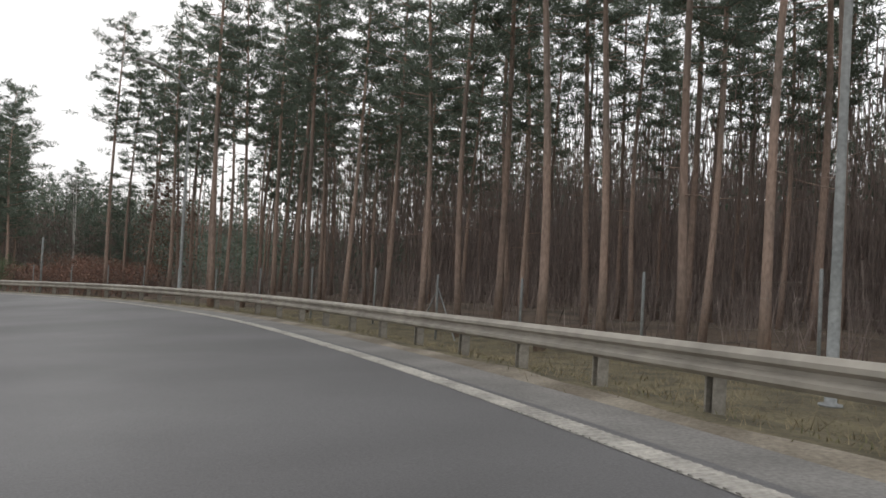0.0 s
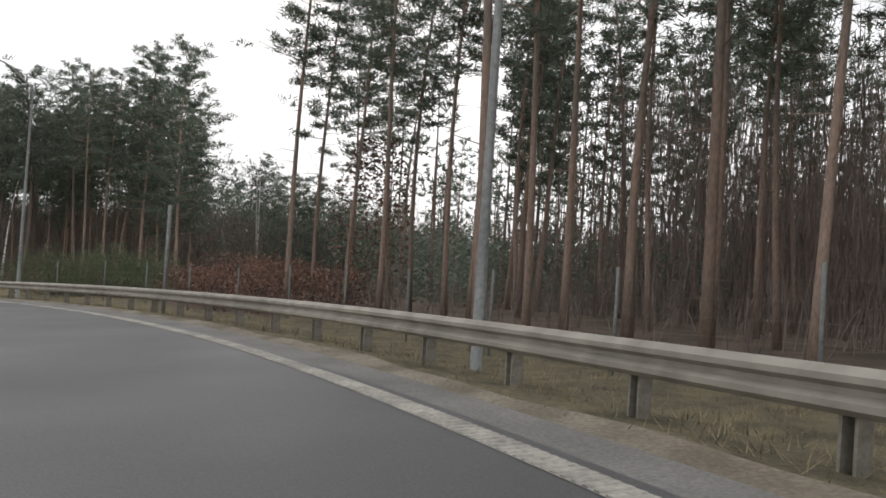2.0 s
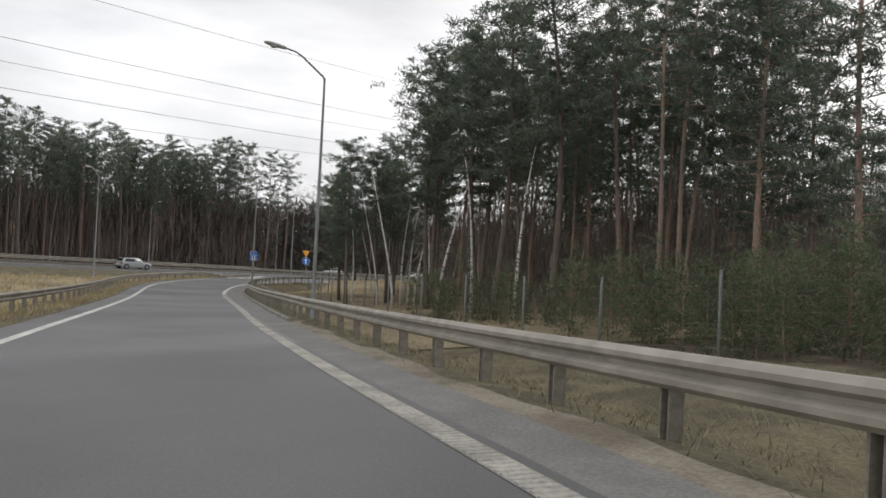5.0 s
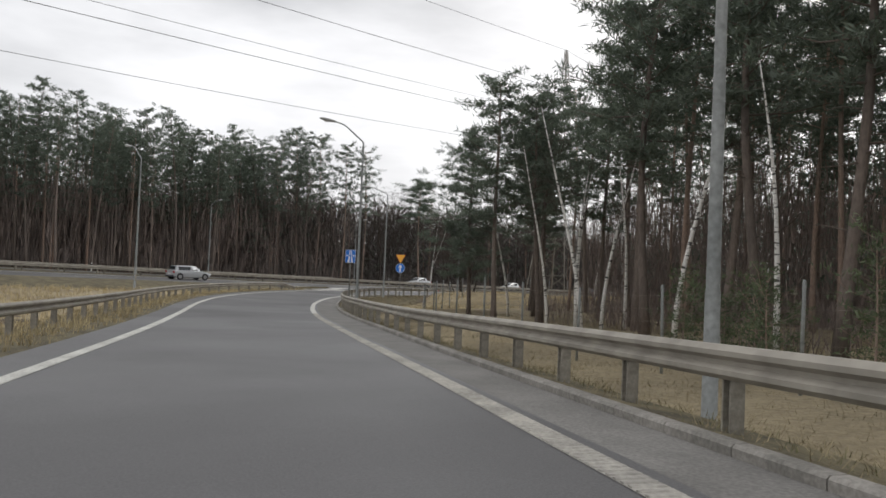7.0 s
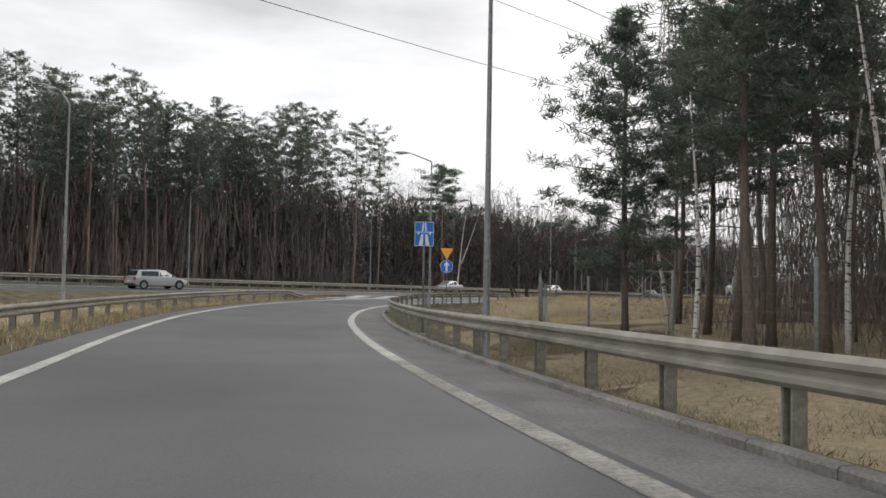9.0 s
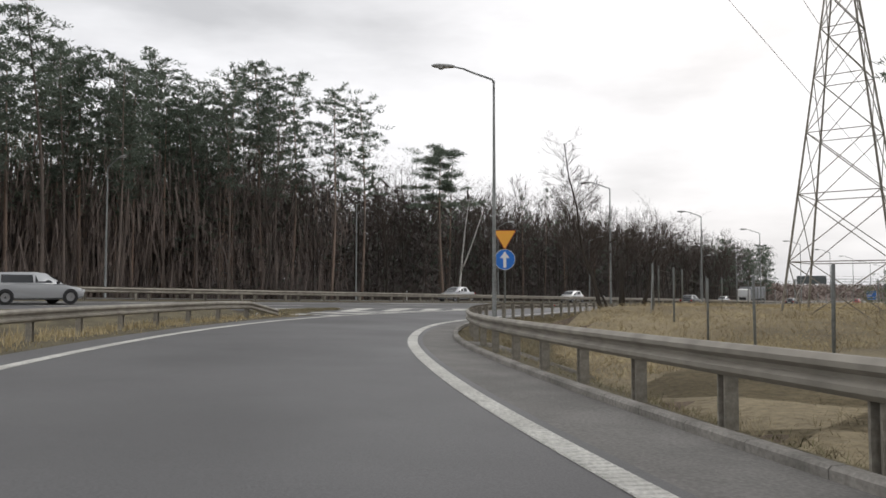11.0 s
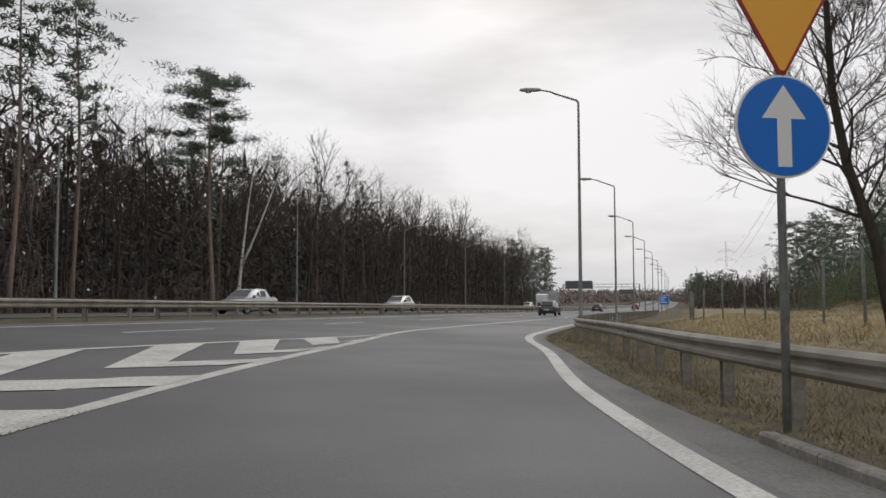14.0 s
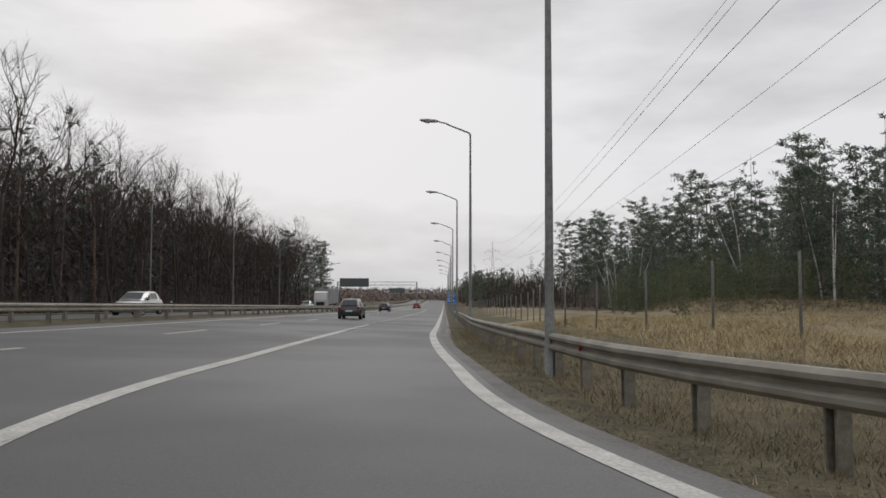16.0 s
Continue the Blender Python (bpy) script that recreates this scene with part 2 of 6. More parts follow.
# right edge line of the slip road: x, y, z, bank in degrees, carriageway width, paved shoulder
STATIONS = [
    (13.0, -60.0, 8.6, 2.0, 5.8, 0.8), (9.4, -29.0, 7.2, 2.2, 5.8, 0.8), (6.6, -13.5, 6.5, 2.3, 5.8, 0.8),
    (3.08, 0.95, 5.78, 2.3, 5.8, 0.8), (-1.44, 13.28, 5.20, 2.5, 5.8, 0.85), (-7.64, 25.13, 4.69, 2.7, 5.8, 0.7),
    (-16.01, 35.34, 4.20, 2.7, 5.8, 0.68), (-26.22, 44.02, 3.62, 2.4, 5.8, 0.82), (-37.66, 51.12, 2.95, 2.0, 5.8, 0.82),
    (-48.35, 56.97, 2.37, 1.8, 5.65, 0.9), (-58.22, 62.43, 1.91, 1.6, 5.65, 0.95), (-68.01, 68.07, 1.50, 1.0, 5.65, 0.98),
    (-77.77, 73.60, 1.12, 0.2, 5.6, 1.2), (-87.37, 79.02, 0.82, -0.3, 5.75, 1.3), (-97.40, 85.30, 0.55, -0.7, 6.5, 1.3),
    (-106.68, 91.85, 0.38, -1.0, 6.95, 1.3), (-114.43, 98.53, 0.31, -1.3, 6.55, 1.05), (-120.56, 105.86, 0.23, -1.6, 6.02, 1.0),
    (-124.89, 114.07, 0.13, -1.9, 5.4, 0.72), (-128.12, 122.56, 0.01, -2.0, 5.08, 0.4), (-131.1, 129.9, -0.08, -2.0, 4.55, 0.45),
    (-132.6, 136.8, -0.20, -2.0, 4.15, 0.45),
]
for w_ in (166, 182, 200, 230, 270, 330, 420, 560):
    p_ = mw(-114.2, w_)
    STATIONS.append((p_.x, p_.y, p_.z, -2.0, 3.8, 0.45))


def dense(rows, step):
    """Catmull-Rom through the rows, at about even steps."""
    a = np.array(rows, float)
    out = []
    for i in range(len(a) - 1):
        p0, p1, p2, p3 = a[max(i - 1, 0)], a[i], a[i + 1], a[min(i + 2, len(a) - 1)]
        n = max(2, int(round(np.linalg.norm((p2 - p1)[:2]) / step)))
        # chord-scaled tangents keep uneven rows smooth
        l0, l1, l2 = (max(np.linalg.norm((q - r)[:2]), 1e-6) for q, r in ((p1, p0), (p2, p1), (p3, p2)))
        m1 = (p2 - p1) if i == 0 else ((p1 - p0) / l0 * l1 + (p2 - p1) / l1 * l0) / (l0 + l1) * l1
        m2 = (p2 - p1) if i == len(a) - 2 else ((p2 - p1) / l1 * l2 + (p3 - p2) / l2 * l1) / (l1 + l2) * l1
        for k in range(n):
            t = k / n
            out.append((2 * t**3 - 3 * t**2 + 1) * p1 + (t**3 - 2 * t**2 + t) * m1 + (-2 * t**3 + 3 * t**2) * p2 + (t**3 - t**2) * m2)
    out.append(a[-1])
    return np.array(out)


class Way:
    """A road's reference line with its cross-section at any length along it."""

    def __init__(self, rows, step=1.0):
        self.a = dense(rows, step)
        d = np.gradient(self.a[:, :2], axis=0)
        d /= np.linalg.norm(d, axis=1)[:, None]
        self.right = np.stack([d[:, 1], -d[:, 0]], 1)
        self.ahead = d
        self.s = np.r_[0, np.cumsum(np.linalg.norm(np.diff(self.a[:, :2], axis=0), axis=1))]

    def cols(self, s):
        return [np.interp(s, self.s, self.a[:, k]) for k in range(self.a.shape[1])]

    def at(self, s, lat, dz=0.0):
        x, y, z, bank, *_ = self.cols(s)
        rx, ry = np.interp(s, self.s, self.right[:, 0]), np.interp(s, self.s, self.right[:, 1])
        t = math.tan(radians(bank))
        tilt = t * max(min(lat, 2.0), -9.0)
        return Vector((x + rx * lat, y + ry * lat, z + tilt + dz))

    def yaw(self, s):
        ax, ay = np.interp(s, self.s, self.ahead[:, 0]), np.interp(s, self.s, self.ahead[:, 1])
        return math.degrees(math.atan2(-ax, ay))

    def near(self, x, y):
        i = int(np.argmin((self.a[:, 0] - x) ** 2 + (self.a[:, 1] - y) ** 2))
        lat = (x - self.a[i, 0]) * self.right[i, 0] + (y - self.a[i, 1]) * self.right[i, 1]
        return self.s[i], lat


RAMP = Way(STATIONS)
S_END = RAMP.s[-1]
S_MERGE = RAMP.near(-128.1, 122.5)[0]


def ribbon(way, s0, s1, profile, step=2.0):
    """A strip along a way; profile(s) gives (lat, dz) pairs across it."""
    sh = Shape()
    n = max(1, int((s1 - s0) / step))
    k = 0
    for i in range(n + 1):
        s = s0 + (s1 - s0) * i / n
        row = profile(s)
        k = len(row)
        sh.v.extend([way.at(s, a, b) for a, b in row])
    for i in range(n):
        for j in range(k - 1):
            a = i * k + j
            sh.f.append((a, a + 1, a + k + 1, a + k))
            sh.m.append(0)
    return sh


def width(s):
    return RAMP.cols(s)[4]


def shoulder(s):
    return RAMP.cols(s)[5]


# ---- ground ----
def axis_steps(lo, hi, step, far):
    core = list(np.arange(lo, hi + 0.01, step))
    g, d, out_lo, out_hi = 1.35, step, [], []
    a, b = core[0], core[-1]
    while b < hi + far:
        d *= g
        a, b = a - d, b + d
        out_lo.append(a), out_hi.append(b)
    return np.array(out_lo[::-1] + core + out_hi)


def bank_rise(s):
    """0 where the verge falls away from the slip road, 1 where the field lies level with it."""
    return np.clip((s - 224.0) / 16.0, 0, 1)


def ground_height(X, Y):
    """Height of the open ground at arrays of places."""
    P = np.stack([X.ravel(), Y.ravel()], 1)
    keep = RAMP.s < S_MERGE + 30
    ra, rr = RAMP.a[keep], RAMP.right[keep]
    out = np.zeros(len(P))
    mws = np.array([[*(MU * w + MV * v), mz(w, v)] for w in range(-60, 420, 12) for v in (-140, -126, -112)])
    refs = np.concatenate([np.stack([ra[::4, 0], ra[::4, 1], ra[::4, 2]], 1), mws])
    for c in range(0, len(P), 4000):
        q = P[c:c + 4000]
        d2 = ((q[:, None] - ra[None, :, :2]) ** 2).sum(2)
        i = d2.argmin(1)
        lat = ((q - ra[i, :2]) * rr[i]).sum(1)
        dist = np.sqrt(d2[np.arange(len(q)), i])
        e2 = ((q[:, None] - refs[None, :, :2]) ** 2).sum(2) + 4.0
        wgt = e2 ** -2.0
        z = (wgt * refs[:, 2]).sum(1) / wgt.sum(1)
        wide = ra[i, 4]
        level = bank_rise(RAMP.s[keep][i])
        on = (lat > -wide - 4.5) & (lat < 4.8) & (np.abs(lat) > dist - 3)
        side = np.where(lat > 0, -0.75 + 0.5 * np.clip((lat - 9) / 12, 0, 1) * (1 - level) + 1.15 * level, -0.5)
        nz = 0.22 * np.sin(q[:, 0] * 0.21 + 1.3) * np.sin(q[:, 1] * 0.17) + 0.12 * np.sin(q[:, 0] * 0.53) * np.sin(q[:, 1] * 0.61 + 2)
        z = np.where(on, np.minimum(z, ra[i, 2]) - 1.0, z + side + nz)
        v = q @ np.array(MV)
        w = q @ np.array(MU)
        d = w - 137.65
        mzz = np.where(d < 140, -0.02 * np.maximum(d, -200), -2.8 - 0.012 * np.clip(d - 140, 0, 300)) - 0.035 * (np.clip(v, -131, -104) + 111)
        t = np.clip((np.abs(v + 128.5) - 16) / 8, 0, 1)
        z = np.where((w > -60), (mzz - 0.5) * (1 - t) + z * t, z)
        far = np.clip((np.hypot(q[:, 0] + 80, q[:, 1] - 110) - 330) / 300, 0, 1)
        out[c:c + 4000] = z * (1 - far) + far * -7.0
    return out.reshape(X.shape)


def ground_at(x, y):
    return float(ground_height(np.array([[x]]), np.array([[y]]))[0, 0])


gx, gy = axis_steps(-230, 70, 2.5, 2500), axis_steps(-40, 300, 2.5, 2500)
GX, GY = np.meshgrid(gx, gy, indexing="ij")
GZ = ground_height(GX, GY)
gme = bpy.data.meshes.new("ground")
ny = len(gy)
gme.from_pydata(np.stack([GX.ravel(), GY.ravel(), GZ.ravel()], 1).tolist(), [],
                [(i * ny + j, (i + 1) * ny + j, (i + 1) * ny + j + 1, i * ny + j + 1) for i in range(len(gx) - 1) for j in range(ny - 1)])
gme.materials.append(LEAF_LITTER)
gme.polygons.foreach_set("use_smooth", [True] * len(gme.polygons))
ground = tagged(new("ground", gme), "brown leaf-littered ground of woods and clearings", "ground", kind="structure")


def gz(x, y):
    """Height of the ground sheet under a place."""
    i = int(np.clip(np.searchsorted(gx, x) - 1, 0, len(gx) - 2))
    j = int(np.clip(np.searchsorted(gy, y) - 1, 0, len(gy) - 2))
    a, b = (x - gx[i]) / (gx[i + 1] - gx[i]), (y - gy[j]) / (gy[j + 1] - gy[j])
    return float((GZ[i, j] * (1 - a) + GZ[i + 1, j] * a) * (1 - b) + (GZ[i, j + 1] * (1 - a) + GZ[i + 1, j + 1] * a) * b)


# ---- roads ----
def left_reach(s):
    return -width(s) - (1.0 if s < S_MERGE - 8 else 0.3)


slip = ribbon(RAMP, 0, S_END, lambda s: [(left_reach(s), 0.02), (-3, 0.02), (0, 0.02), (0.16 + 0.0 * s, 0.02)])
solid("slip_road", slip, ASPHALT, "dark grey asphalt slip road curving downhill", "road", "structure")
solid("paved_shoulder", ribbon(RAMP, 0, S_END, lambda s: [(0.16, 0.02), (shoulder(s), 0.015)]), SHOULDER,
      "dusty grey asphalt shoulder beside the edge line", "road", "structure")


def mway_strip(v0, v1, w0, w1, dz=0.0, step=12):
    sh = Shape()
    n = max(1, int((w1 - w0) / step))
    for i in range(n + 1):
        w = w0 + (w1 - w0) * i / n
        sh.v.extend([mw(v0, w, dz), mw(v1, w, dz)])
    for i in range(n):
        sh.f.append((2 * i, 2 * i + 1, 2 * i + 3, 2 * i + 2))
        sh.m.append(0)
    return sh


mroad = mway_strip(-127.3, -119.6, -150, 120)
b_ = mway_strip(-127.3, -113.6, 120, 900)
mroad.add(b_.v, b_.f)
solid("motorway", mroad, ASPHALT, "wide grey asphalt motorway carriageway", "road", "structure")
solid("far_carriageway", mway_strip(-139.0, -130.6, -150, 900), ASPHALT, "opposite grey asphalt motorway carriageway", "road", "structure")
solid("motorway_verge", ribbon(Way([(*mw(-119.5, w), 0, 5, 1) for w in (-150, -60, 0, 60, 121)]), 0, 270, lambda s: [(-0.1, -0.03), (0.6, 0.02), (3.0, -0.2), (8.0, -0.9)], 6), VERGE,
      "verge of dry grass beside the motorway", "verge", "structure")
solid("far_verge", ribbon(Way([(*mw(-139.0, w), 0, 5, 1) for w in (-150, 0, 150, 400, 900)]), 0, 1040, lambda s: [(-9.0, -0.9), (-3.0, -0.1), (-0.6, 0.03), (0.05, -0.03)], 8), VERGE,
      "verge of dull grass below the far forest", "verge", "structure")
solid("median_strip", mway_strip(-130.65, -127.25, -150, 900, -0.02), VERGE, "strip of dull grass between the carriageways", "verge", "structure")

# verges along the slip road
solid("right_verge", ribbon(RAMP, 0, S_END, lambda s: [(shoulder(s) - 0.02, -0.03), (shoulder(s) + 0.5, 0.02), (2.2, -0.10), (4.2, -0.75 + 0.62 * bank_rise(s)), (7.0, -1.7 + 1.85 * bank_rise(s))]), VERGE,
      "verge of dry grass and dirt under the guard rail", "verge", "structure")
solid("left_verge", ribbon(RAMP, 0, S_MERGE - 14, lambda s: [(-width(s) - 6.5, -1.2), (-width(s) - 4.0, -0.15), (-width(s) - 1.6, 0.03), (-width(s) - 0.95, -0.02)]), VERGE,
      "verge of dry grass and bare earth", "verge", "structure")


# sand washed to the edge of the shoulder
solid("sandy_edge", ribbon(RAMP, 0, RAMP.near(-60, 64)[0], lambda s: [(shoulder(s) - 0.02 - 0.05 * math.sin(s * 0.7), -0.018), (shoulder(s) + 0.40 + 0.08 * math.sin(s * 0.9) + 0.05 * math.sin(s * 2.3), 0.022)], 0.5), DIRT,
      "strip of pale sand along the road edge", "verge", "structure")


# ---- road markings ----
def marking(name, sh, label):
    return solid(name, sh, PAINT, label, "road marking", "structure")


S_CLEAN = RAMP.near(-90, 80.5)[0]
marking("right_edge_line", ribbon(RAMP, S_CLEAN, S_END, lambda s: [(-0.235, 0.026), (0.03, 0.026)], 1.0), "white ribbed edge line")
solid("right_edge_line", ribbon(RAMP, 0, S_CLEAN, lambda s: [(-0.235, 0.026), (0.03, 0.026)], 1.0), WORN_PAINT, "worn dusty white edge line", "road marking", "structure")
marking("left_edge_line", ribbon(RAMP, 98, RAMP.near(-141, 162)[0], lambda s: [(-width(s) - 0.13, 0.026), (-width(s) + 0.13, 0.026)], 1.0), "worn white edge line")


def ribs(name, label, lat, s0, s1, mat=PAINT):
    """Raised thermoplastic bars laid across a painted line."""
    sh = Shape()
    n = int((s1 - s0) / 0.11)
    for i in range(n):
        a = s0 + i * 0.11
        o = lat(a)
        q = [RAMP.at(a + ds, o + dl, dz) for ds, dl, dz in ((0, -0.12, 0.024), (0, 0.12, 0.024), (0.012, -0.12, 0.034), (0.012, 0.12, 0.034), (0.055, -0.12, 0.034), (0.055, 0.12, 0.034), (0.067, -0.12, 0.024), (0.067, 0.12, 0.024))]
        sh.add(q, [(0, 1, 3, 2), (2, 3, 5, 4), (4, 5, 7, 6)])
    solid(name, sh, mat, label, "road marking", "structure")


ribs("right_line_ribs", "raised ribs across the white edge line", lambda s: -0.1025, S_CLEAN, RAMP.near(-122, 108)[0])
ribs("right_line_ribs", "raised ribs across the worn edge line", lambda s: -0.1025, RAMP.near(3, 1)[0], S_CLEAN, WORN_PAINT)
ribs("left_line_ribs", "raised ribs across the inner white edge line", lambda s: -width(s), RAMP.near(-70, 62)[0], RAMP.near(-124, 112)[0])
EDGE_V = [(-150, -119.4), (126, -119.4), (131, -119.15), (137, -118.3), (141, -117.5), (143.5, -117.3)]


def edge_v(w):
    return float(np.interp(w, [e[0] for e in EDGE_V], [e[1] for e in EDGE_V]))


def gore_line(w):
    """Where the slip road's left line lies across the motorway at w."""
    s_ = min(np.linspace(S_MERGE - 45, S_MERGE + 20, 261), key=lambda s: abs(RAMP.at(s, -width(s)).xy.dot(MU) - w))
    g = RAMP.at(s_, -width(s_))
    return g.x * MV.x + g.y * MV.y


ROAD_TREES = [BVHTree.FromPolygons([Vector(p) for p in q.v], q.f) for q in (mroad, slip)]


def on_road(v, w, lift=0.012):
    """A point just over whichever asphalt lies on top."""
    q = MU * w + MV * v
    hits = [t.ray_cast(Vector((q.x, q.y, 30.0)), Vector((0, 0, -1)))[0] for t in ROAD_TREES]
    z = max([h.z for h in hits if h is not None] + [mz(w, v) - 0.3])
    return q.x, q.y, z + lift


sh = Shape()
for i in range(121):
    w = -150 + 270 * i / 60 if i <= 60 else 120 + 23.5 * (i - 60) / 60
    sh.v.extend([Vector(on_road(edge_v(w) - 0.13, w)), Vector(on_road(edge_v(w) + 0.13, w))])
for i in range(120):
    sh.f.append((2 * i, 2 * i + 1, 2 * i + 3, 2 * i + 2)), sh.m.append(0)
marking("motorway_edge_line", sh, "white edge line of the motorway")
marking("motorway_inner_line", mway_strip(-125.95, -125.7, -150, 900, 0.01), "white inner edge line of the motorway")
dashes = Shape()
for i in range(-8, 40):
    d_ = mway_strip(-122.55, -122.35, 149.0 + 12.2 * i, 153.2 + 12.2 * i, 0.01, 5)
    dashes.add(d_.v, d_.f)
marking("lane_dashes", dashes, "white dashed lane line")
dots = Shape()
for i in range(40):
    d_ = mway_strip(-118.12, -117.88, 170 + 4.0 * i, 172 + 4.0 * i, 0.045, 5)
    dots.add(d_.v, d_.f)
marking("merge_dashes", dots, "short white dashes between merging lanes")
marking("cross_line", mway_strip(-118.1, -114.6, 186.0, 186.35, 0.05, 5), "thin white line across the merging lane")


for i, wj in enumerate((122.4, 125.6, 128.9, 132.5, 136.1, 139.9)):
    w0 = wj - 3.5
    across = float(np.interp(w0, [119, 124, 127, 133, 138], [0.6, 0.5, 0.42, 0.30, 0.28]))
    v0 = (1 - across) * gore_line(w0) + across * edge_v(w0)
    run = 1.55 * (v0 - edge_v(w0 + 2.5))
    sh = Shape()
    for c in (((v0, w0), (gore_line(wj - 1.3) - 0.05, wj - 1.3), (gore_line(wj) - 0.05, wj), (v0, w0 + 1.5)),
              ((v0, w0), (v0, w0 + 1.5), (edge_v(w0 + run + 1.5) + 0.05, w0 + run + 1.5), (edge_v(w0 + run) + 0.05, w0 + run))):
        n = len(sh.v)
        for j in range(9):
            for k in range(5):
                f, g = (j / 8, k / 4)
                a_, b_ = ([c[0][m] + (c[1][m] - c[0][m]) * f for m in (0, 1)], [c[3][m] + (c[2][m] - c[3][m]) * f for m in (0, 1)])
                sh.v.append(Vector(on_road(a_[0] + (b_[0] - a_[0]) * g, a_[1] + (b_[1] - a_[1]) * g)))
        for j in range(8):
            for k in range(4):
                m = n + j * 5 + k
                sh.f.append((m, m + 5, m + 6, m + 1)), sh.m.append(0)
    marking("chevron", sh, "white hatched chevron of the gore")


def patch_point(w, f):
    """On the earth washed over the gore: f runs from its slip road side to its motorway side."""
    wob = 0.16 * math.sin(w * 2.9) + 0.10 * math.sin(w * 6.1 + 1)
    a = float(np.interp(w, [113, 116, 118.5, 120.8, 122, 123.4, 125, 127.6], [-111.3, -112.4, -113.4, -114.3, -115.0, -115.7, -116.7, -118.0])) + wob
    b = min(a - 0.05, float(np.interp(w, [113, 118, 121.6, 123.7, 126, 127.6], [-115.5, -116.8, -117.7, -118.2, -118.45, -118.2])) + 0.6 * wob)
    v = a + (b - a) * f
    x, y, z = on_road(v, w, 0.0)
    return x, y, max(z, gz(x, y)) + 0.018 + 0.06 * math.sin(math.pi * f) * (0.7 + 0.3 * math.sin(3.1 * w + 5 * f))


def gore_earth():
    sh = Shape()
    for i in range(59):
        sh.v.extend(Vector(patch_point(113 + 14.6 * i / 58, k / 8)) for k in range(9))
    for i in range(58):
        for k in range(8):
            m = i * 9 + k
            sh.f.append((m, m + 9, m + 10, m + 1)), sh.m.append(0)
    solid("gore_earth", sh, VERGE, "brown earth and dead grass grown over the hatched gore", "ground", "structure", True)


gore_earth()


def within(poly, x, y):
    odd = False
    for k in range(len(poly)):
        (x1, y1), (x2, y2) = poly[k - 1], poly[k]
        if (y1 > y) != (y2 > y) and x < (x2 - x1) * (y - y1) / (y2 - y1) + x1:
            odd = not odd
    return odd


def clipped(poly, x0, x1, y0, y1):
    """The part of a polygon that lies in one cell."""
    for axis, lim, sgn in ((0, x0, 1), (0, x1, -1), (1, y0, 1), (1, y1, -1)):
        out = []
        for k in range(len(poly)):
            p, q = poly[k - 1], poly[k]
            a, b = sgn * (p[axis] - lim), sgn * (q[axis] - lim)
            if (a >= 0) != (b >= 0):
                f = a / (a - b)
                out.append((p[0] + (q[0] - p[0]) * f, p[1] + (q[1] - p[1]) * f))
            if b >= 0:
                out.append(q)
        poly = out
        if len(poly) < 3:
            return []
    return poly


def sheet(name, label, category, mat, poly, up=0.04):
    """A cover lying over the ground within a polygon."""
    xs, ys = [p[0] for p in poly], [p[1] for p in poly]
    sh = Shape()
    i0, i1 = np.searchsorted(gx, (min(xs), max(xs)))
    j0, j1 = np.searchsorted(gy, (min(ys), max(ys)))
    for i in range(max(0, i0 - 1), i1):
        for j in range(max(0, j0 - 1), j1):
            c = clipped(poly, gx[i], gx[i + 1], gy[j], gy[j + 1])
            area = abs(sum(c[k - 1][0] * c[k][1] - c[k][0] * c[k - 1][1] for k in range(len(c)))) if c else 0
            if area > 0.01:
                sh.add([Vector((x, y, gz(x, y) + up)) for x, y in c], [tuple(range(len(c)))])
    return solid(name, sh, mat, label, category, "structure", True)


def beside(s0, s1, l0, l1, n=24):
    """The strip between two offsets of the slip road."""
    a = [RAMP.at(s0 + (s1 - s0) * i / n, l0) for i in range(n + 1)]
    b = [RAMP.at(s0 + (s1 - s0) * i / n, l1) for i in range(n, -1, -1)]
    return [(p.x, p.y) for p in a + b]


sheet("dry_field", "dull dry grass between rail and fence", "field", VERGE, beside(20, RAMP.near(-58, 66)[0], 2.0, 13.5))
sheet("dry_field", "pale yellow dry grass reaching under the birches", "field", GROUND, beside(RAMP.near(-58, 66)[0] + 0.5, S_MERGE - 30, 2.0, 25.0))
sheet("dry_field", "pale yellow dry grass between slip road and motorway", "field", GROUND, [(8, -40), (-20, 20), (-40, 42), (-75, 60), (-105, 78), (-121, 96), (-131, 103)] + [tuple(mw(-112, w).xy) for w in (110, 60, 0, -40)])
sheet("dry_field", "pale straw-coloured field beyond the guard rail", "field", GROUND, [(-92, 86), (-112, 100), (-122, 113), (-127, 128), (-132, 150)] + [tuple(mw(-111, w).xy) for w in (180, 260, 400)] + [tuple(mw(v, w).xy) for v, w in ((-96, 400), (-90, 230), (-86, 170))] + [(-106, 132), (-99, 108)])


# ---- guard rails ----
# W-beam cross-section: out from the posts (towards the road) and up
W_BEAM = [(0.0, 0.155), (0.03, 0.150), (0.082, 0.105), (0.082, 0.060), (0.012, 0.018), (0.012, -0.018), (0.082, -0.060), (0.082, -0.105), (0.03, -0.150), (0.0, -0.155)]


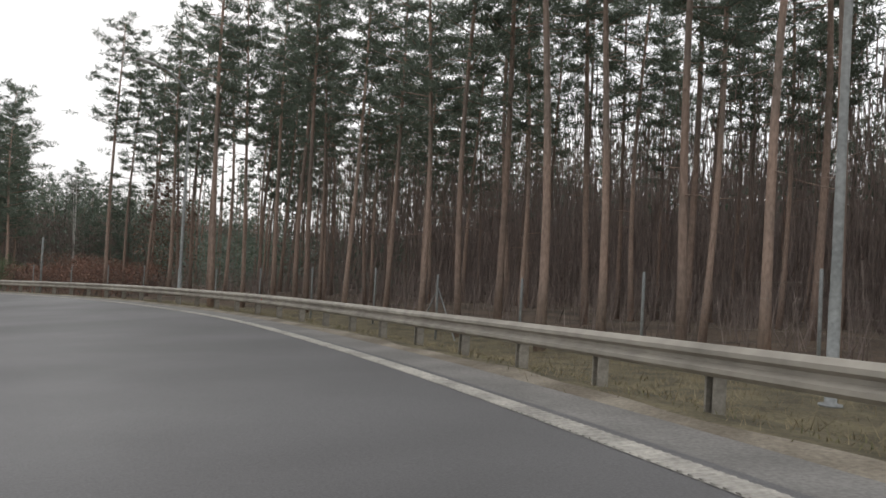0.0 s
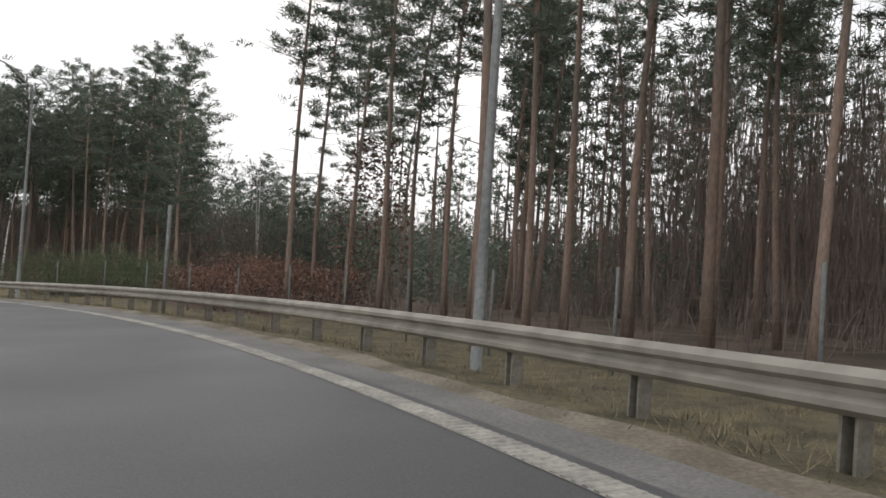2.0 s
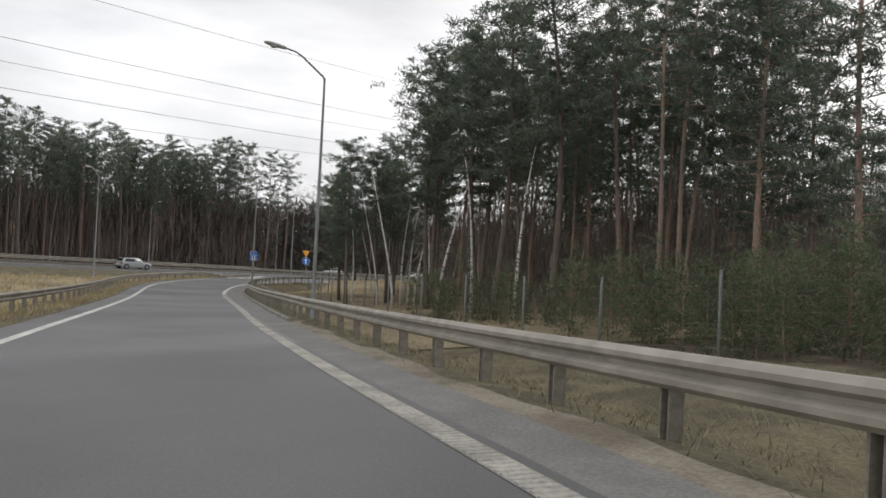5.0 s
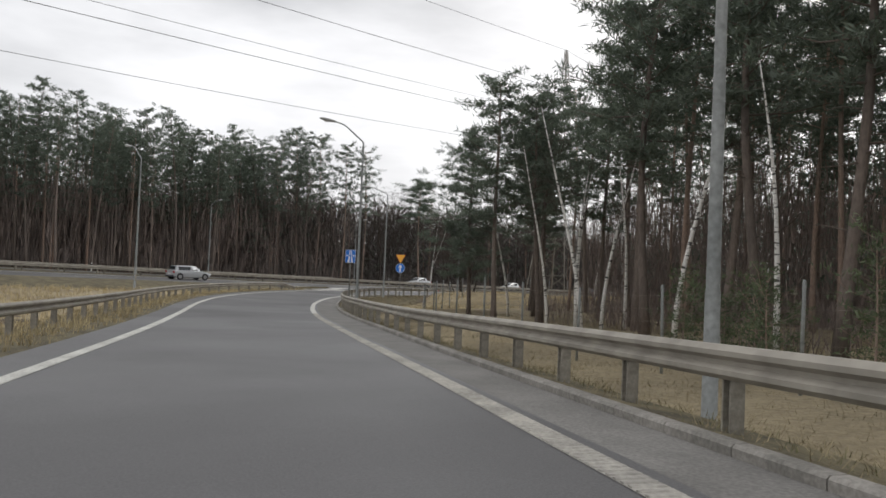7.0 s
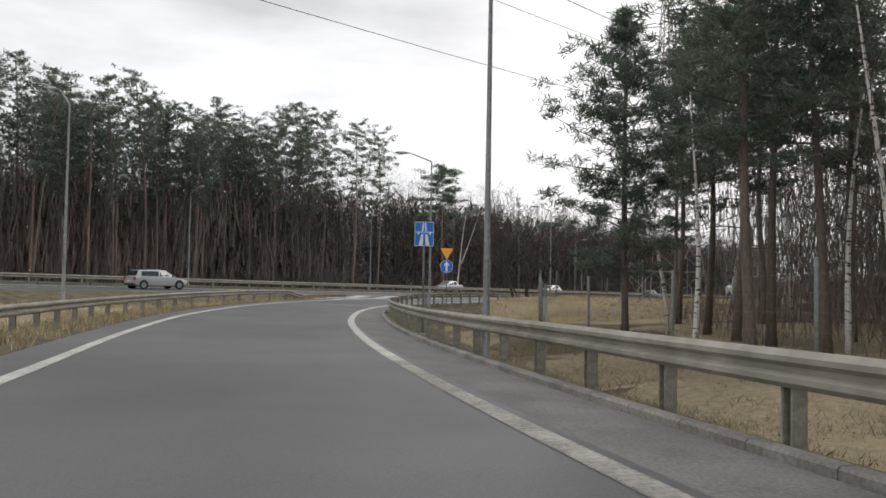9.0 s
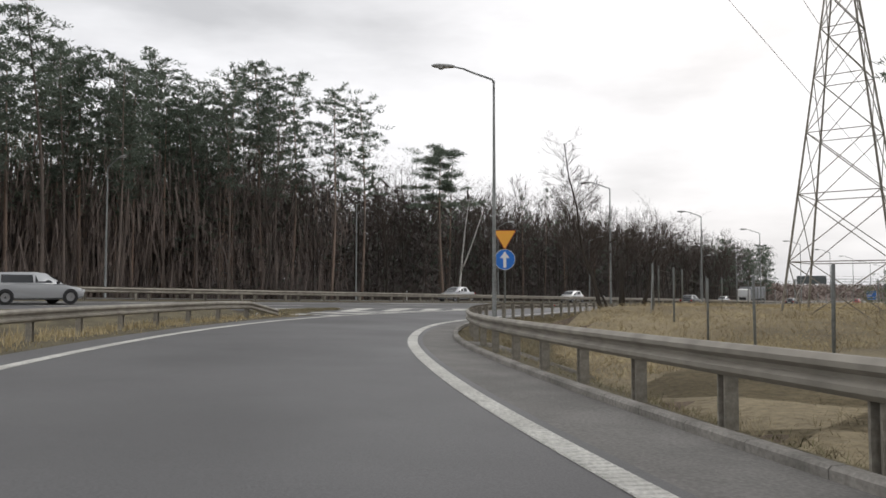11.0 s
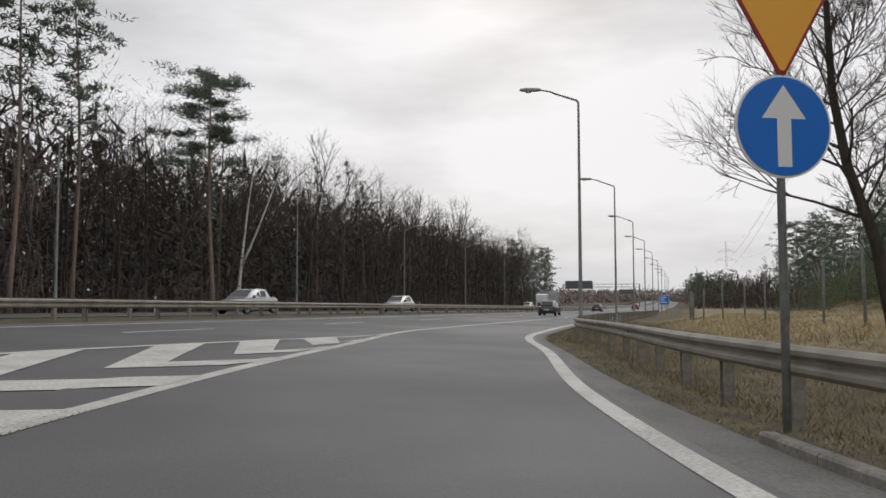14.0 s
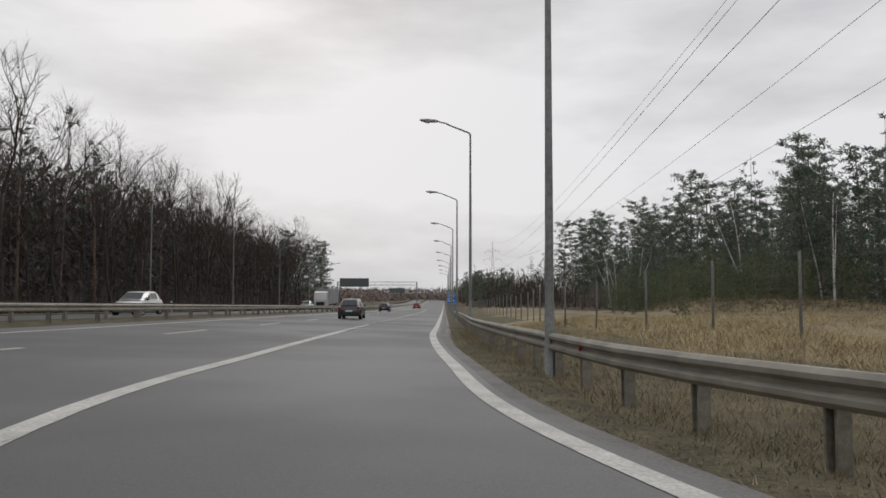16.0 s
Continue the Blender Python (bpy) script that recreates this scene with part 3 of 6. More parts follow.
def post_mesh():
    sh = Shape()
    c = [(-0.075, -0.07), (0.065, -0.07), (0.065, -0.045), (-0.055, -0.045), (-0.055, 0.045), (0.065, 0.045), (0.065, 0.07), (-0.075, 0.07)]
    v = [(x, y, z) for z in (-0.9, 0.72) for x, y in c]
    f = [(i, (i + 1) % 8, 8 + (i + 1) % 8, 8 + i) for i in range(8)] + [(8, 9, 10, 11), (8, 11, 12, 15), (12, 13, 14, 15)]
    sh.add(v, f)
    sh.box((0.075, 0, 0.6), (0.05, 0.10, 0.12))
    return sh.mesh("post", POST_STEEL)


POST_MESH = post_mesh()


def guard_rail(name, place, s0, s1, side, label, spacing=2.0, beam=4.0, ends=(False, False)):
    """place(s, out, up) gives a point; side +1: the road lies at negative out."""
    rail = thing(name, label, "guard rail", kind="structure")
    n = int((s1 - s0) / beam)
    for i in range(n):
        a, b = s0 + beam * i, s0 + beam * (i + 1) + 0.06
        sh = Shape()
        k = len(W_BEAM)
        rows = 3
        for j in range(rows):
            s = a + (b - a) * j / (rows - 1)
            drop = 0.0
            if ends[0]:
                drop = max(drop, 1 - (s - s0) / 5.0)
            if ends[1]:
                drop = max(drop, 1 - (s1 - s) / 3.4)
            drop = 0.62 * min(max(drop, 0), 1)
            lap = 0.003 * (i % 2)
            sh.v.extend([place(s, -side * (o + 0.10 + lap), 0.595 + u - drop) for o, u in W_BEAM])
            sh.v.extend([place(s, -side * (o + 0.096 + lap), 0.595 + u - drop) for o, u in reversed(W_BEAM)])
        kk = 2 * k
        for j in range(rows - 1):
            for q in range(kk):
                sh.f.append((j * kk + q, j * kk + (q + 1) % kk, (j + 1) * kk + (q + 1) % kk, (j + 1) * kk + q))
                sh.m.append(0)
        part("beam", sh, STEEL, rail)
    for i in range(int((s1 - s0) / spacing) + 1):
        s = s0 + spacing * i
        drop = 0.0
        if ends[0]:
            drop = max(drop, 1 - (s - s0) / 5.0)
        if ends[1]:
            drop = max(drop, 1 - (s1 - s) / 3.4)
        if drop > 0.75:
            continue
        p, q = place(s, 0, -0.62 * max(drop, 0)), place(s + 0.1, 0, 0)
        yaw = math.degrees(math.atan2(-(q.x - p.x), q.y - p.y))
        part("post", POST_MESH, POST_STEEL, rail, m=pose(p.x, p.y, p.z, 0, 0, yaw + (180 if side > 0 else 0)))
    return rail


RAIL_OUT = 1.62


def rail_out(s):
    return max(RAIL_OUT, shoulder(s) + 0.45)


def rail_rise(s):
    """How far the rail stands above or below its usual height over the road."""
    return float(np.interp(s, [95, 110, 135, 150, 175, 185, 205, 220, 232, 243, 256], [-0.10, -0.08, -0.03, 0.02, 0.05, 0.10, 0.10, 0.04, 0.12, 0.08, 0.0]))


guard_rail("guard_rail", lambda s, o, h: RAMP.at(s, rail_out(s) + o, h + rail_rise(s)), 0.0, S_MERGE + 120, 1, "galvanised steel W-beam guard rail along the slip road")
LEFT_END = 230.8


def left_rail_place(s, o, h):
    return RAMP.at(s, -width(s) - 2.6 + 0.75 * max(0, min(1, (s - 205) / 24)) + o, h)


guard_rail("guard_rail", left_rail_place, RAMP.near(-16, 35)[0], LEFT_END, -1, "galvanised steel guard rail with a ramped end at the gore", ends=(False, True))
guard_rail("guard_rail", lambda s, o, h: mw(-128.5 + o, s, h), 30.0, 330.0, -1, "dull steel guard rail along the median", 4.0, 4.0)
guard_rail("guard_rail", lambda s, o, h: mw(-129.9 + o, s, h), 30.0, 330.0, 1, "dull steel guard rail along the median", 4.0, 4.0)
guard_rail("guard_rail", lambda s, o, h: mw(-140.3 + o, s, h), 20.0, 150.0, -1, "dull steel guard rail beyond the far carriageway", 4.0, 4.0)


# ---- street lamps ----
LAMP_SHELL = material("lamp_shell", (0.50, 0.50, 0.49), 0.5, 0.1, var=(0.40, 0.40, 0.39), scale=2.0, fine=12, bump=0.03)


def street_lamp(lift=0.36, slope=0.16):
    lamp = thing("street_lamp", "tall grey tapered steel street lamp with a bent arm", "street lamp", "street lamps along the roads")
    sh = Shape()
    sh.lathe([(0.17, 0.0), (0.17, 0.03), (0.088, 0.05), (0.084, 1.6), (0.077, 1.64), (0.042, 9.55), (0.04, 9.6)], 12)
    part("pole", sh, POLE, lamp, smooth=True)
    part("arm", Shape().tube([(0, 0, 9.5), (-0.05, 0, 9.64), (-0.92, 0, 10.02 + 0.94 * lift), (-1.15, 0, 10.13 + lift), (-1.6, 0, 10.24 + lift)], [0.045, 0.042, 0.036, 0.034, 0.032], 8), POLE, lamp, smooth=True)
    head = Shape()
    ring = [(-1.5, 0.05, 0.05), (-1.6, 0.09, 0.07), (-1.85, 0.15, 0.09), (-2.1, 0.16, 0.09), (-2.3, 0.12, 0.06), (-2.38, 0.04, 0.02)]
    for x, hw, hh in ring:
        zc = 10.24 + lift + (-1.6 - x) * slope
        for k in range(8):
            t = 2 * math.pi * k / 8
            head.v.append(Vector((x, hw * math.cos(t), zc + hh * math.sin(t))))
    for i in range(len(ring) - 1):
        for k in range(8):
            j = (k + 1) % 8
            head.f.append((i * 8 + k, i * 8 + j, i * 8 + 8 + j, i * 8 + 8 + k))
            head.m.append(0)
    part("lamp_head", head, LAMP_SHELL, lamp, "pale grey lamp head", smooth=True)
    part("lens", Shape().lathe([(0.10, -0.035), (0.14, 0.0), (0.13, 0.02)], 10, centre=(-2.0, 0, 10.225 + lift + 0.4 * (slope - 0.16))), plain("lamp_glass", (0.5, 0.5, 0.48), 0.2), lamp, "frosted glass lens")
    part("door", Shape().box((0.086, 0, 0.9), (0.012, 0.08, 0.45)), POST_STEEL, lamp)
    return lamp


LAMPS = {}


def put_lamp(x, y, z, yaw, tall=1.0, lift=0.36, slope=0.16):
    """yaw: direction to which the arm reaches, in degrees from +y to the left."""
    m = pose(x, y, z, 0, 0, yaw - 90) @ Matrix.Scale(tall, 4)
    if lift not in LAMPS:
        LAMPS[lift] = street_lamp(lift, slope)
        LAMPS[lift].matrix_basis = m
    else:
        copy_thing(LAMPS[lift], m @ Matrix.Scale(1 / LAMPS[lift].scale.z, 4))


for x, y, aim, top in ((5.6, 10.9, 110, 14.6), (-11.9, 35.0, 125, 13.9), (-36.7, 53.9, 145, 12.6), (-63.8, 68.6, 150, 11.25), (-90.2, 83.0, 150, 9.25), (-119.3, 107.7, 128, 10.4),
                       (-130.8, 135.3, 98, 9.4), (-134.5, 158.8, 98, 9.0), (-137.9, 182.6, 98, 8.6), (-141.1, 206.3, 98, 8.2), (-144.2, 230.0, 98, 7.8),
                       (-147.3, 254.0, 98, 7.4), (-150.5, 278.0, 98, 7.0), (-153.6, 302.0, 98, 6.7), (-156.8, 326.0, 98, 6.4), (-160.0, 350.0, 98, 6.1)):
    s_, lat_ = RAMP.near(x, y)
    foot = RAMP.at(s_, lat_, -0.4).z
    put_lamp(x, y, foot, aim, (top - foot) / 9.6, *((-0.04, 0.06) if y > 105 else (0.36, 0.16)))
for k in range(-1, 7):
    p = mw(-139.8, 152.2 + 26.5 * k, -0.1)
    put_lamp(p.x, p.y, p.z, -82, 1.0, -0.04, 0.06)
p = mw(-111.8, 100.4, -0.4)
put_lamp(p.x, p.y, p.z, 98, 1.15)


# ---- signs ----
def flat_shape(pts, thick=0.0, y=0.0):
    """A plate in the x-z plane that faces -y."""
    sh = Shape()
    n = len(pts)
    if thick:
        v = [(x, y, z) for x, z in pts] + [(x, y + thick, z) for x, z in pts]
        sh.add(v, [tuple(range(n)), tuple(reversed(range(n, 2 * n)))] + [(i, n + i, n + (i + 1) % n, (i + 1) % n) for i in range(n)])
    else:
        sh.add([(x, y, z) for x, z in pts], [tuple(range(n))])
    return sh


def round_tri(w, h, r, n=5):
    """Triangle with its point down and rounded corners, round (0, 0)."""
    cor = [(-w / 2, h * 0.45), (0, -h * 0.55), (w / 2, h * 0.45)]
    out = []
    for i in range(3):
        a, b, c = Vector(cor[i - 1]), Vector(cor[i]), Vector(cor[(i + 1) % 3])
        d1, d2 = (a - b).normalized(), (c - b).normalized()
        ang = d1.angle(d2)
        cen = b + (d1 + d2).normalized() * (r / math.sin(ang / 2))
        p0, p1 = b + d1 * (r / math.tan(ang / 2)), b + d2 * (r / math.tan(ang / 2))
        for k in range(n + 1):
            q = (p0.lerp(p1, k / n) - cen).normalized() * r + cen
            out.append((q.x, q.y))
    return out


S_YELLOW = plain("sign_yellow", (0.97, 0.46, 0.05), 0.4)
S_RED = plain("sign_red", (0.35, 0.025, 0.02), 0.35)
S_BLUE = plain("sign_blue", (0.016, 0.185, 0.68), 0.4)
S_WHITE = plain("sign_white", (0.85, 0.85, 0.84), 0.4)


def disc(r, n=40):
    return [(r * math.cos(2 * math.pi * k / n), r * math.sin(2 * math.pi * k / n)) for k in range(n)]


def give_way_sign(x, y, z, yaw):
    t = thing("road_sign", "yellow give-way triangle above a blue ahead-only disc on a steel post", "road sign", m=pose(x, y, z, 0, 0, yaw))
    part("post", Shape().lathe([(0.04, -0.3), (0.04, 4.4), (0.03, 4.42)], 10), POLE, t, smooth=True)
    tri = part("triangle_plate", flat_shape([(a, b + 3.98) for a, b in round_tri(1.16, 1.0, 0.05)], 0.02, -0.07), [S_RED], t, "yellow triangle with a dark red rim")
    part("yellow_field", flat_shape([(a, b + 3.99) for a, b in round_tri(1.05, 0.905, 0.04)], 0, -0.075), S_YELLOW, tri)
    dsc = part("disc_plate", flat_shape([(a, b + 2.98) for a, b in disc(0.51)], 0.02, -0.07), S_WHITE, t, "blue disc with a white arrow")
    part("blue_field", flat_shape([(a, b + 2.98) for a, b in disc(0.488)], 0, -0.075), S_BLUE, dsc)
    arrow = [(-0.075, -0.42), (0.075, -0.42), (0.075, 0.08), (0.235, 0.08), (0, 0.43), (-0.235, 0.08), (-0.075, 0.08)]
    part("arrow", flat_shape([(a, b * 0.95 + 2.98) for a, b in arrow], 0, -0.080), S_WHITE, dsc)
    for h in (4.1, 2.98):
        part("clamp", Shape().box((0, -0.01, h), (0.16, 0.09, 0.05)), POST_STEEL, t)
    return t


def motorway_sign(x, y, z, yaw):
    t = thing("road_sign", "blue motorway sign with a white road and bridge symbol", "road sign", m=pose(x, y, z, 0, 0, yaw))
    part("post", Shape().lathe([(0.035, -0.5), (0.035, 3.9), (0.03, 3.92)], 10), POLE, t, smooth=True)
    plate = part("plate", flat_shape([(-0.310, 3.190), (0.310, 3.190), (0.310, 3.975), (-0.310, 3.975)], 0.025, -0.08), S_WHITE, t, "blue plate with a white rim")
    part("blue_field", flat_shape([(-0.295, 3.205), (0.295, 3.205), (0.295, 3.960), (-0.295, 3.960)], 0, -0.084), S_BLUE, plate)
    marks = Shape()
    for pts in ([(-0.175, 3.205), (-0.050, 3.205), (-0.030, 3.575), (-0.100, 3.575)], [(0.050, 3.205), (0.175, 3.205), (0.100, 3.575), (0.030, 3.575)],
                [(-0.085, 3.675), (-0.025, 3.675), (-0.015, 3.940), (-0.050, 3.940)], [(0.025, 3.675), (0.085, 3.675), (0.050, 3.940), (0.015, 3.940)],
                [(-0.275, 3.630), (0.275, 3.630), (0.275, 3.655), (-0.275, 3.655)], [(-0.215, 3.565), (-0.165, 3.565), (-0.165, 3.630), (-0.215, 3.630)], [(0.165, 3.565), (0.215, 3.565), (0.215, 3.630), (0.165, 3.630)]):
        marks.add([(a, -0.088, b) for a, b in pts], [tuple(range(4))])
    part("symbol", marks, S_WHITE, plate)
    return t


give_way_sign(-122.75, 112.6, 0.12, 34)
motorway_sign(-97.8, 88.0, 0.1, 50)
# an unused sign post beside the rail
t_ = thing("sign_post", "bare grey steel post beyond the guard rail", "post", m=pose(-23.15, 44.45, gz(-23.15, 44.45)))
part("post", Shape().lathe([(0.06, -0.3), (0.06, 6.95 - gz(-23.15, 44.45)), (0.045, 6.98 - gz(-23.15, 44.45))], 10), POLE, t_, smooth=True)


# ---- plants ----
def bend(h, n, lean, seed, amp=0.15):
    r = random.Random(seed)
    a, b = r.uniform(0, 6.28), r.uniform(0, 6.28)
    return [Vector((lean * h * (i / n) ** 1.5 * math.cos(a) + amp * math.sin(i / n * 5 + b), lean * h * (i / n) ** 1.5 * math.sin(a) + amp * math.sin(i / n * 4 + a), h * i / n)) for i in range(n + 1)]


def along(pts, t):
    x = min(max(t, 0), 0.9999) * (len(pts) - 1)
    i = int(x)
    return pts[i].lerp(pts[i + 1], x - i)


def tuft(sh, p, d, r, n, ln, wd, mat=0):
    """A spray of needle blades round p."""
    for k in range(n):
        q = (d + Vector((r.gauss(0, 0.75), r.gauss(0, 0.75), r.gauss(0.1, 0.55)))).normalized()
        l = ln * r.uniform(0.6, 1.15)
        side = q.cross(Vector((r.gauss(0, 1), r.gauss(0, 1), r.gauss(0, 1)))).normalized() * wd
        b = p + q * l * 0.15
        sh.add([b - side * 0.7, b + side * 0.7, p + q * l], [(0, 1, 2)], mat)


def cushion(sh, p, size, r, n, ln, wd):
    """A flat cushion of thin needle sprays, as pine twigs carry them."""
    for k in range(n):
        o = Vector((r.gauss(0, 0.40), r.gauss(0, 0.40), r.gauss(0, 0.17))) * size
        q = (o * 1.2 + Vector((r.gauss(0, 0.45), r.gauss(0, 0.45), r.gauss(0.28, 0.4)))).normalized()
        side = q.cross(Vector((r.gauss(0, 1), r.gauss(0, 1), r.gauss(0, 1)))).normalized() * wd * r.uniform(0.6, 1.1)
        b = p + o
        l = ln * r.uniform(0.6, 1.3)
        sh.add([b - q * l * 0.4, b + side, b + q * l * 0.6], [(0, 1, 2)])


def pine_tree(seed, h=21.0, bare=0.62, reach=2.3, limbs=30, per=5, trunk_r=0.17, lean=0.02, blades=20, needle=None, shape=0.6, dead=10, ln=0.3, wd=0.06, label="", name="pine_tree", group="pines of the forest", clump=0.75, rise=0.25, peak=0.66, bark=None):
    """A pine: bare ruddy trunk, dead stubs, and a ragged crown of needle cushions on limbs."""
    r = random.Random(seed)
    t = thing(name, label or "tall pine with a bare reddish trunk and ragged dark green crown", "tree", group)
    pts = bend(h, 9, lean, seed, 0.2 * min(1, h / 12))
    trunk = Shape().tube(pts, [trunk_r * (1.25 if i == 0 else 1) * (1 - 0.78 * i / 9) for i in range(10)], 7)
    for i in range(dead):
        f = r.uniform(0.2, bare + 0.1)
        a = r.uniform(0, 6.28)
        p = along(pts, f)
        l = r.uniform(0.3, 1.5)
        d = Vector((math.cos(a), math.sin(a), r.uniform(-0.25, 0.3)))
        trunk.tube([p, p + d * l * 0.6, p + d * l + Vector((0, 0, r.uniform(-0.2, 0.1)))], [0.022, 0.014, 0.005], 3, False)
    crown = Shape()
    for i in range(limbs):
        f = bare + (1 - bare) * ((i + r.random()) / limbs) ** 0.9
        rel = (f - bare) / (1 - bare)
        prof = math.sin(math.pi * min(1, rel * peak + 0.2)) ** shape
        a = i * 2.4 + r.uniform(-0.6, 0.6)
        l = reach * prof * r.uniform(0.4, 1.2)
        p = along(pts, f)
        up = r.uniform(-0.1, 0.3) + rise * rel
        d = Vector((math.cos(a), math.sin(a), up)).normalized()
        mid, tip = p + d * l * 0.55 + Vector((0, 0, r.uniform(-0.15, 0.1))), p + d * l + Vector((0, 0, r.uniform(-0.05, 0.3)))
        trunk.tube([p, mid, tip], [0.04 * (1 - 0.5 * rel) * min(1, h / 10), 0.024 * min(1, h / 10), 0.008], 3, False)
        for k in range(per):
            g = 0.3 + 0.75 * (k + r.random()) / per
            base = (p.lerp(mid, g / 0.55) if g < 0.55 else mid.lerp(tip, (g - 0.55) / 0.45))
            fan = 0.24 * l * g
            off = Vector((r.gauss(0, fan), r.gauss(0, fan), r.gauss(0.08, 0.10)))
            cushion(crown, base + off, clump * r.uniform(0.6, 1.3) * (0.55 + 0.45 * prof), r, int(blades * (0.4 + 0.6 * prof)), ln, wd)
    part("trunk", trunk, bark or BARK, t, smooth=True)
    part("crown", crown, needle or NEEDLE, t)
    return t


def grow(sh, p, d, l, rad, depth, r, up=0.1, spread=0.6, kids=3, thin=0.62, minr=0.004, sides=5):
    """Branching limbs of a leafless tree."""
    if depth == 0:
        sd = d.cross(Vector((r.gauss(0, 1), r.gauss(0, 1), r.gauss(0, 1)))).normalized() * max(minr, rad)
        sh.add([p - sd, p + sd, p + d * l], [(0, 1, 2)])
        return
    if depth == 1:
        sd = d.cross(Vector((r.gauss(0, 1), r.gauss(0, 1), r.gauss(0, 1)))).normalized() * max(minr, rad)
        q = p + (d + Vector((r.gauss(0, 0.14), r.gauss(0, 0.14), r.gauss(up * 0.5, 0.1)))).normalized() * l
        sh.add([p - sd, p + sd, q + sd * 0.6, q - sd * 0.6], [(0, 1, 2, 3)])
        for k in range(kids + (1 if r.random() < 0.4 else 0)):
            nd = (d + Vector((r.gauss(0, 1), r.gauss(0, 1), r.gauss(up, 0.6))).normalized() * spread * r.uniform(0.7, 1.3)).normalized()
            grow(sh, p.lerp(q, r.uniform(0.35, 1.0) if k else 1.0), nd, l * thin * r.uniform(0.75, 1.2), max(minr, rad * 0.55), 0, r, up, spread, kids, thin, minr, 3)
        return
    n = 2
    pts = [p]
    q, dd = p.copy(), d.copy()
    for i in range(n):
        dd = (dd + Vector((r.gauss(0, 0.14), r.gauss(0, 0.14), r.gauss(up * 0.5, 0.1)))).normalized()
        q = q + dd * l / n
        pts.append(q.copy())
    sh.tube(pts, [max(minr, rad * (1 - 0.45 * i / n)) for i in range(n + 1)], max(3, sides), False)
    for k in range(kids + (1 if r.random() < 0.4 else 0)):
        f = r.uniform(0.35, 1.0) if k else 1.0
        a = Vector((r.gauss(0, 1), r.gauss(0, 1), r.gauss(up, 0.6)))
        nd = (dd + a.normalized() * spread * r.uniform(0.7, 1.3)).normalized()
        grow(sh, along(pts, f), nd, l * thin * r.uniform(0.75, 1.2), max(minr, rad * 0.55), depth - 1, r, up, spread, kids, thin, minr, sides - 1)


def bare_tree(seed, h=11.0, trunk_h=3.5, rad=0.16, lean=0.05, depth=4, kids=3, bark=None, twig=None, label="", name="bare_tree", category="tree", group="leafless trees", spread=0.62, up=0.25, stems=3):
    r = random.Random(seed)
    t = thing(name, label or "leafless tree with a dark trunk and fine grey twigs", category, group)
    a = r.uniform(0, 6.28)
    lean_d = Vector((math.cos(a) * lean, math.sin(a) * lean, 1)).normalized()
    pts = [lean_d * trunk_h * i / 4 + Vector((r.gauss(0, 0.05), r.gauss(0, 0.05), 0)) * (i > 0) for i in range(5)]
    trunk = Shape().tube(pts, [rad * (1.3 if i == 0 else 1) * (1 - 0.08 * i) for i in range(5)], 8)
    crown = Shape()
    for k in range(stems):
        d = (lean_d + Vector((r.gauss(0, 0.35), r.gauss(0, 0.35), 0.3))).normalized()
        grow(crown, along(pts, 1.0 if k == 0 else r.uniform(0.6, 0.95)), d, (h - trunk_h) * (0.46 if k == 0 else 0.36), rad * (0.8 if k == 0 else 0.5), depth, r, up, spread, kids)
    part("trunk", trunk, bark or BARK_DARK, t, smooth=True)
    part("crown", crown, twig or TWIG, t)
    return t


def birch_bark():
    m = bpy.data.materials.new("birch_bark")
    m.use_nodes = True
    nt = m.node_tree
    b = nt.nodes["Principled BSDF"]
    b.inputs["Roughness"].default_value = 0.75
    co = nt.nodes.new("ShaderNodeTexCoord")
    mp = nt.nodes.new("ShaderNodeMapping")
    mp.inputs["Scale"].default_value = (2.2, 2.2, 6.5)
    n = nt.nodes.new("ShaderNodeTexNoise")
    n.inputs["Scale"].default_value, n.inputs["Detail"].default_value = 1.2, 6
    cr = nt.nodes.new("ShaderNodeValToRGB")
    cr.color_ramp.elements[0].position, cr.color_ramp.elements[0].color = 0.37, (0.05, 0.045, 0.04, 1)
    cr.color_ramp.elements[1].position, cr.color_ramp.elements[1].color = 0.45, (0.66, 0.64, 0.60, 1)
    nt.links.new(co.outputs["Object"], mp.inputs["Vector"])
    nt.links.new(mp.outputs["Vector"], n.inputs["Vector"])
    nt.links.new(n.outputs["Fac"], cr.inputs["Fac"])
    nt.links.new(cr.outputs["Color"], b.inputs["Base Color"])
    return m


BIRCH_BARK = birch_bark()


def birch(seed, h=15.0, rad=0.13, lean=0.12, fork=False):
    r = random.Random(seed)
    t = thing("birch_tree", "leafless white-barked birch with thin drooping twigs", "tree", "birches at the forest edge")
    a = r.uniform(0, 6.28)
    stems = [bend(h, 8, lean, seed, 0.15)]
    trunk = Shape().tube(stems[0], [rad * (1 - 0.85 * i / 8) for i in range(9)], 7)
    if fork:
        st = [along(stems[0], 0.3) + Vector((math.cos(a) * 0.28 * h * (i / 6) ** 0.9, math.sin(a) * 0.28 * h * (i / 6) ** 0.9, h * 0.62 * i / 6)) for i in range(7)]
        stems.append(st)
        trunk.tube(st, [rad * 0.7 * (1 - 0.85 * i / 6) for i in range(7)], 6)
    crown = Shape()
    for st in stems:
        for k in range(22):
            f = r.uniform(0.42, 1.0)
            d = Vector((r.gauss(0, 1), r.gauss(0, 1), r.uniform(0.3, 1.4))).normalized()
            grow(crown, along(st, f), d, h * 0.14 * (1.3 - f), 0.022, 2, r, 0.05, 0.6, 3, 0.7, 0.004, 3)
    part("trunk", trunk, BIRCH_BARK, t, smooth=True)
    part("crown", crown, TWIG, t)
    return t


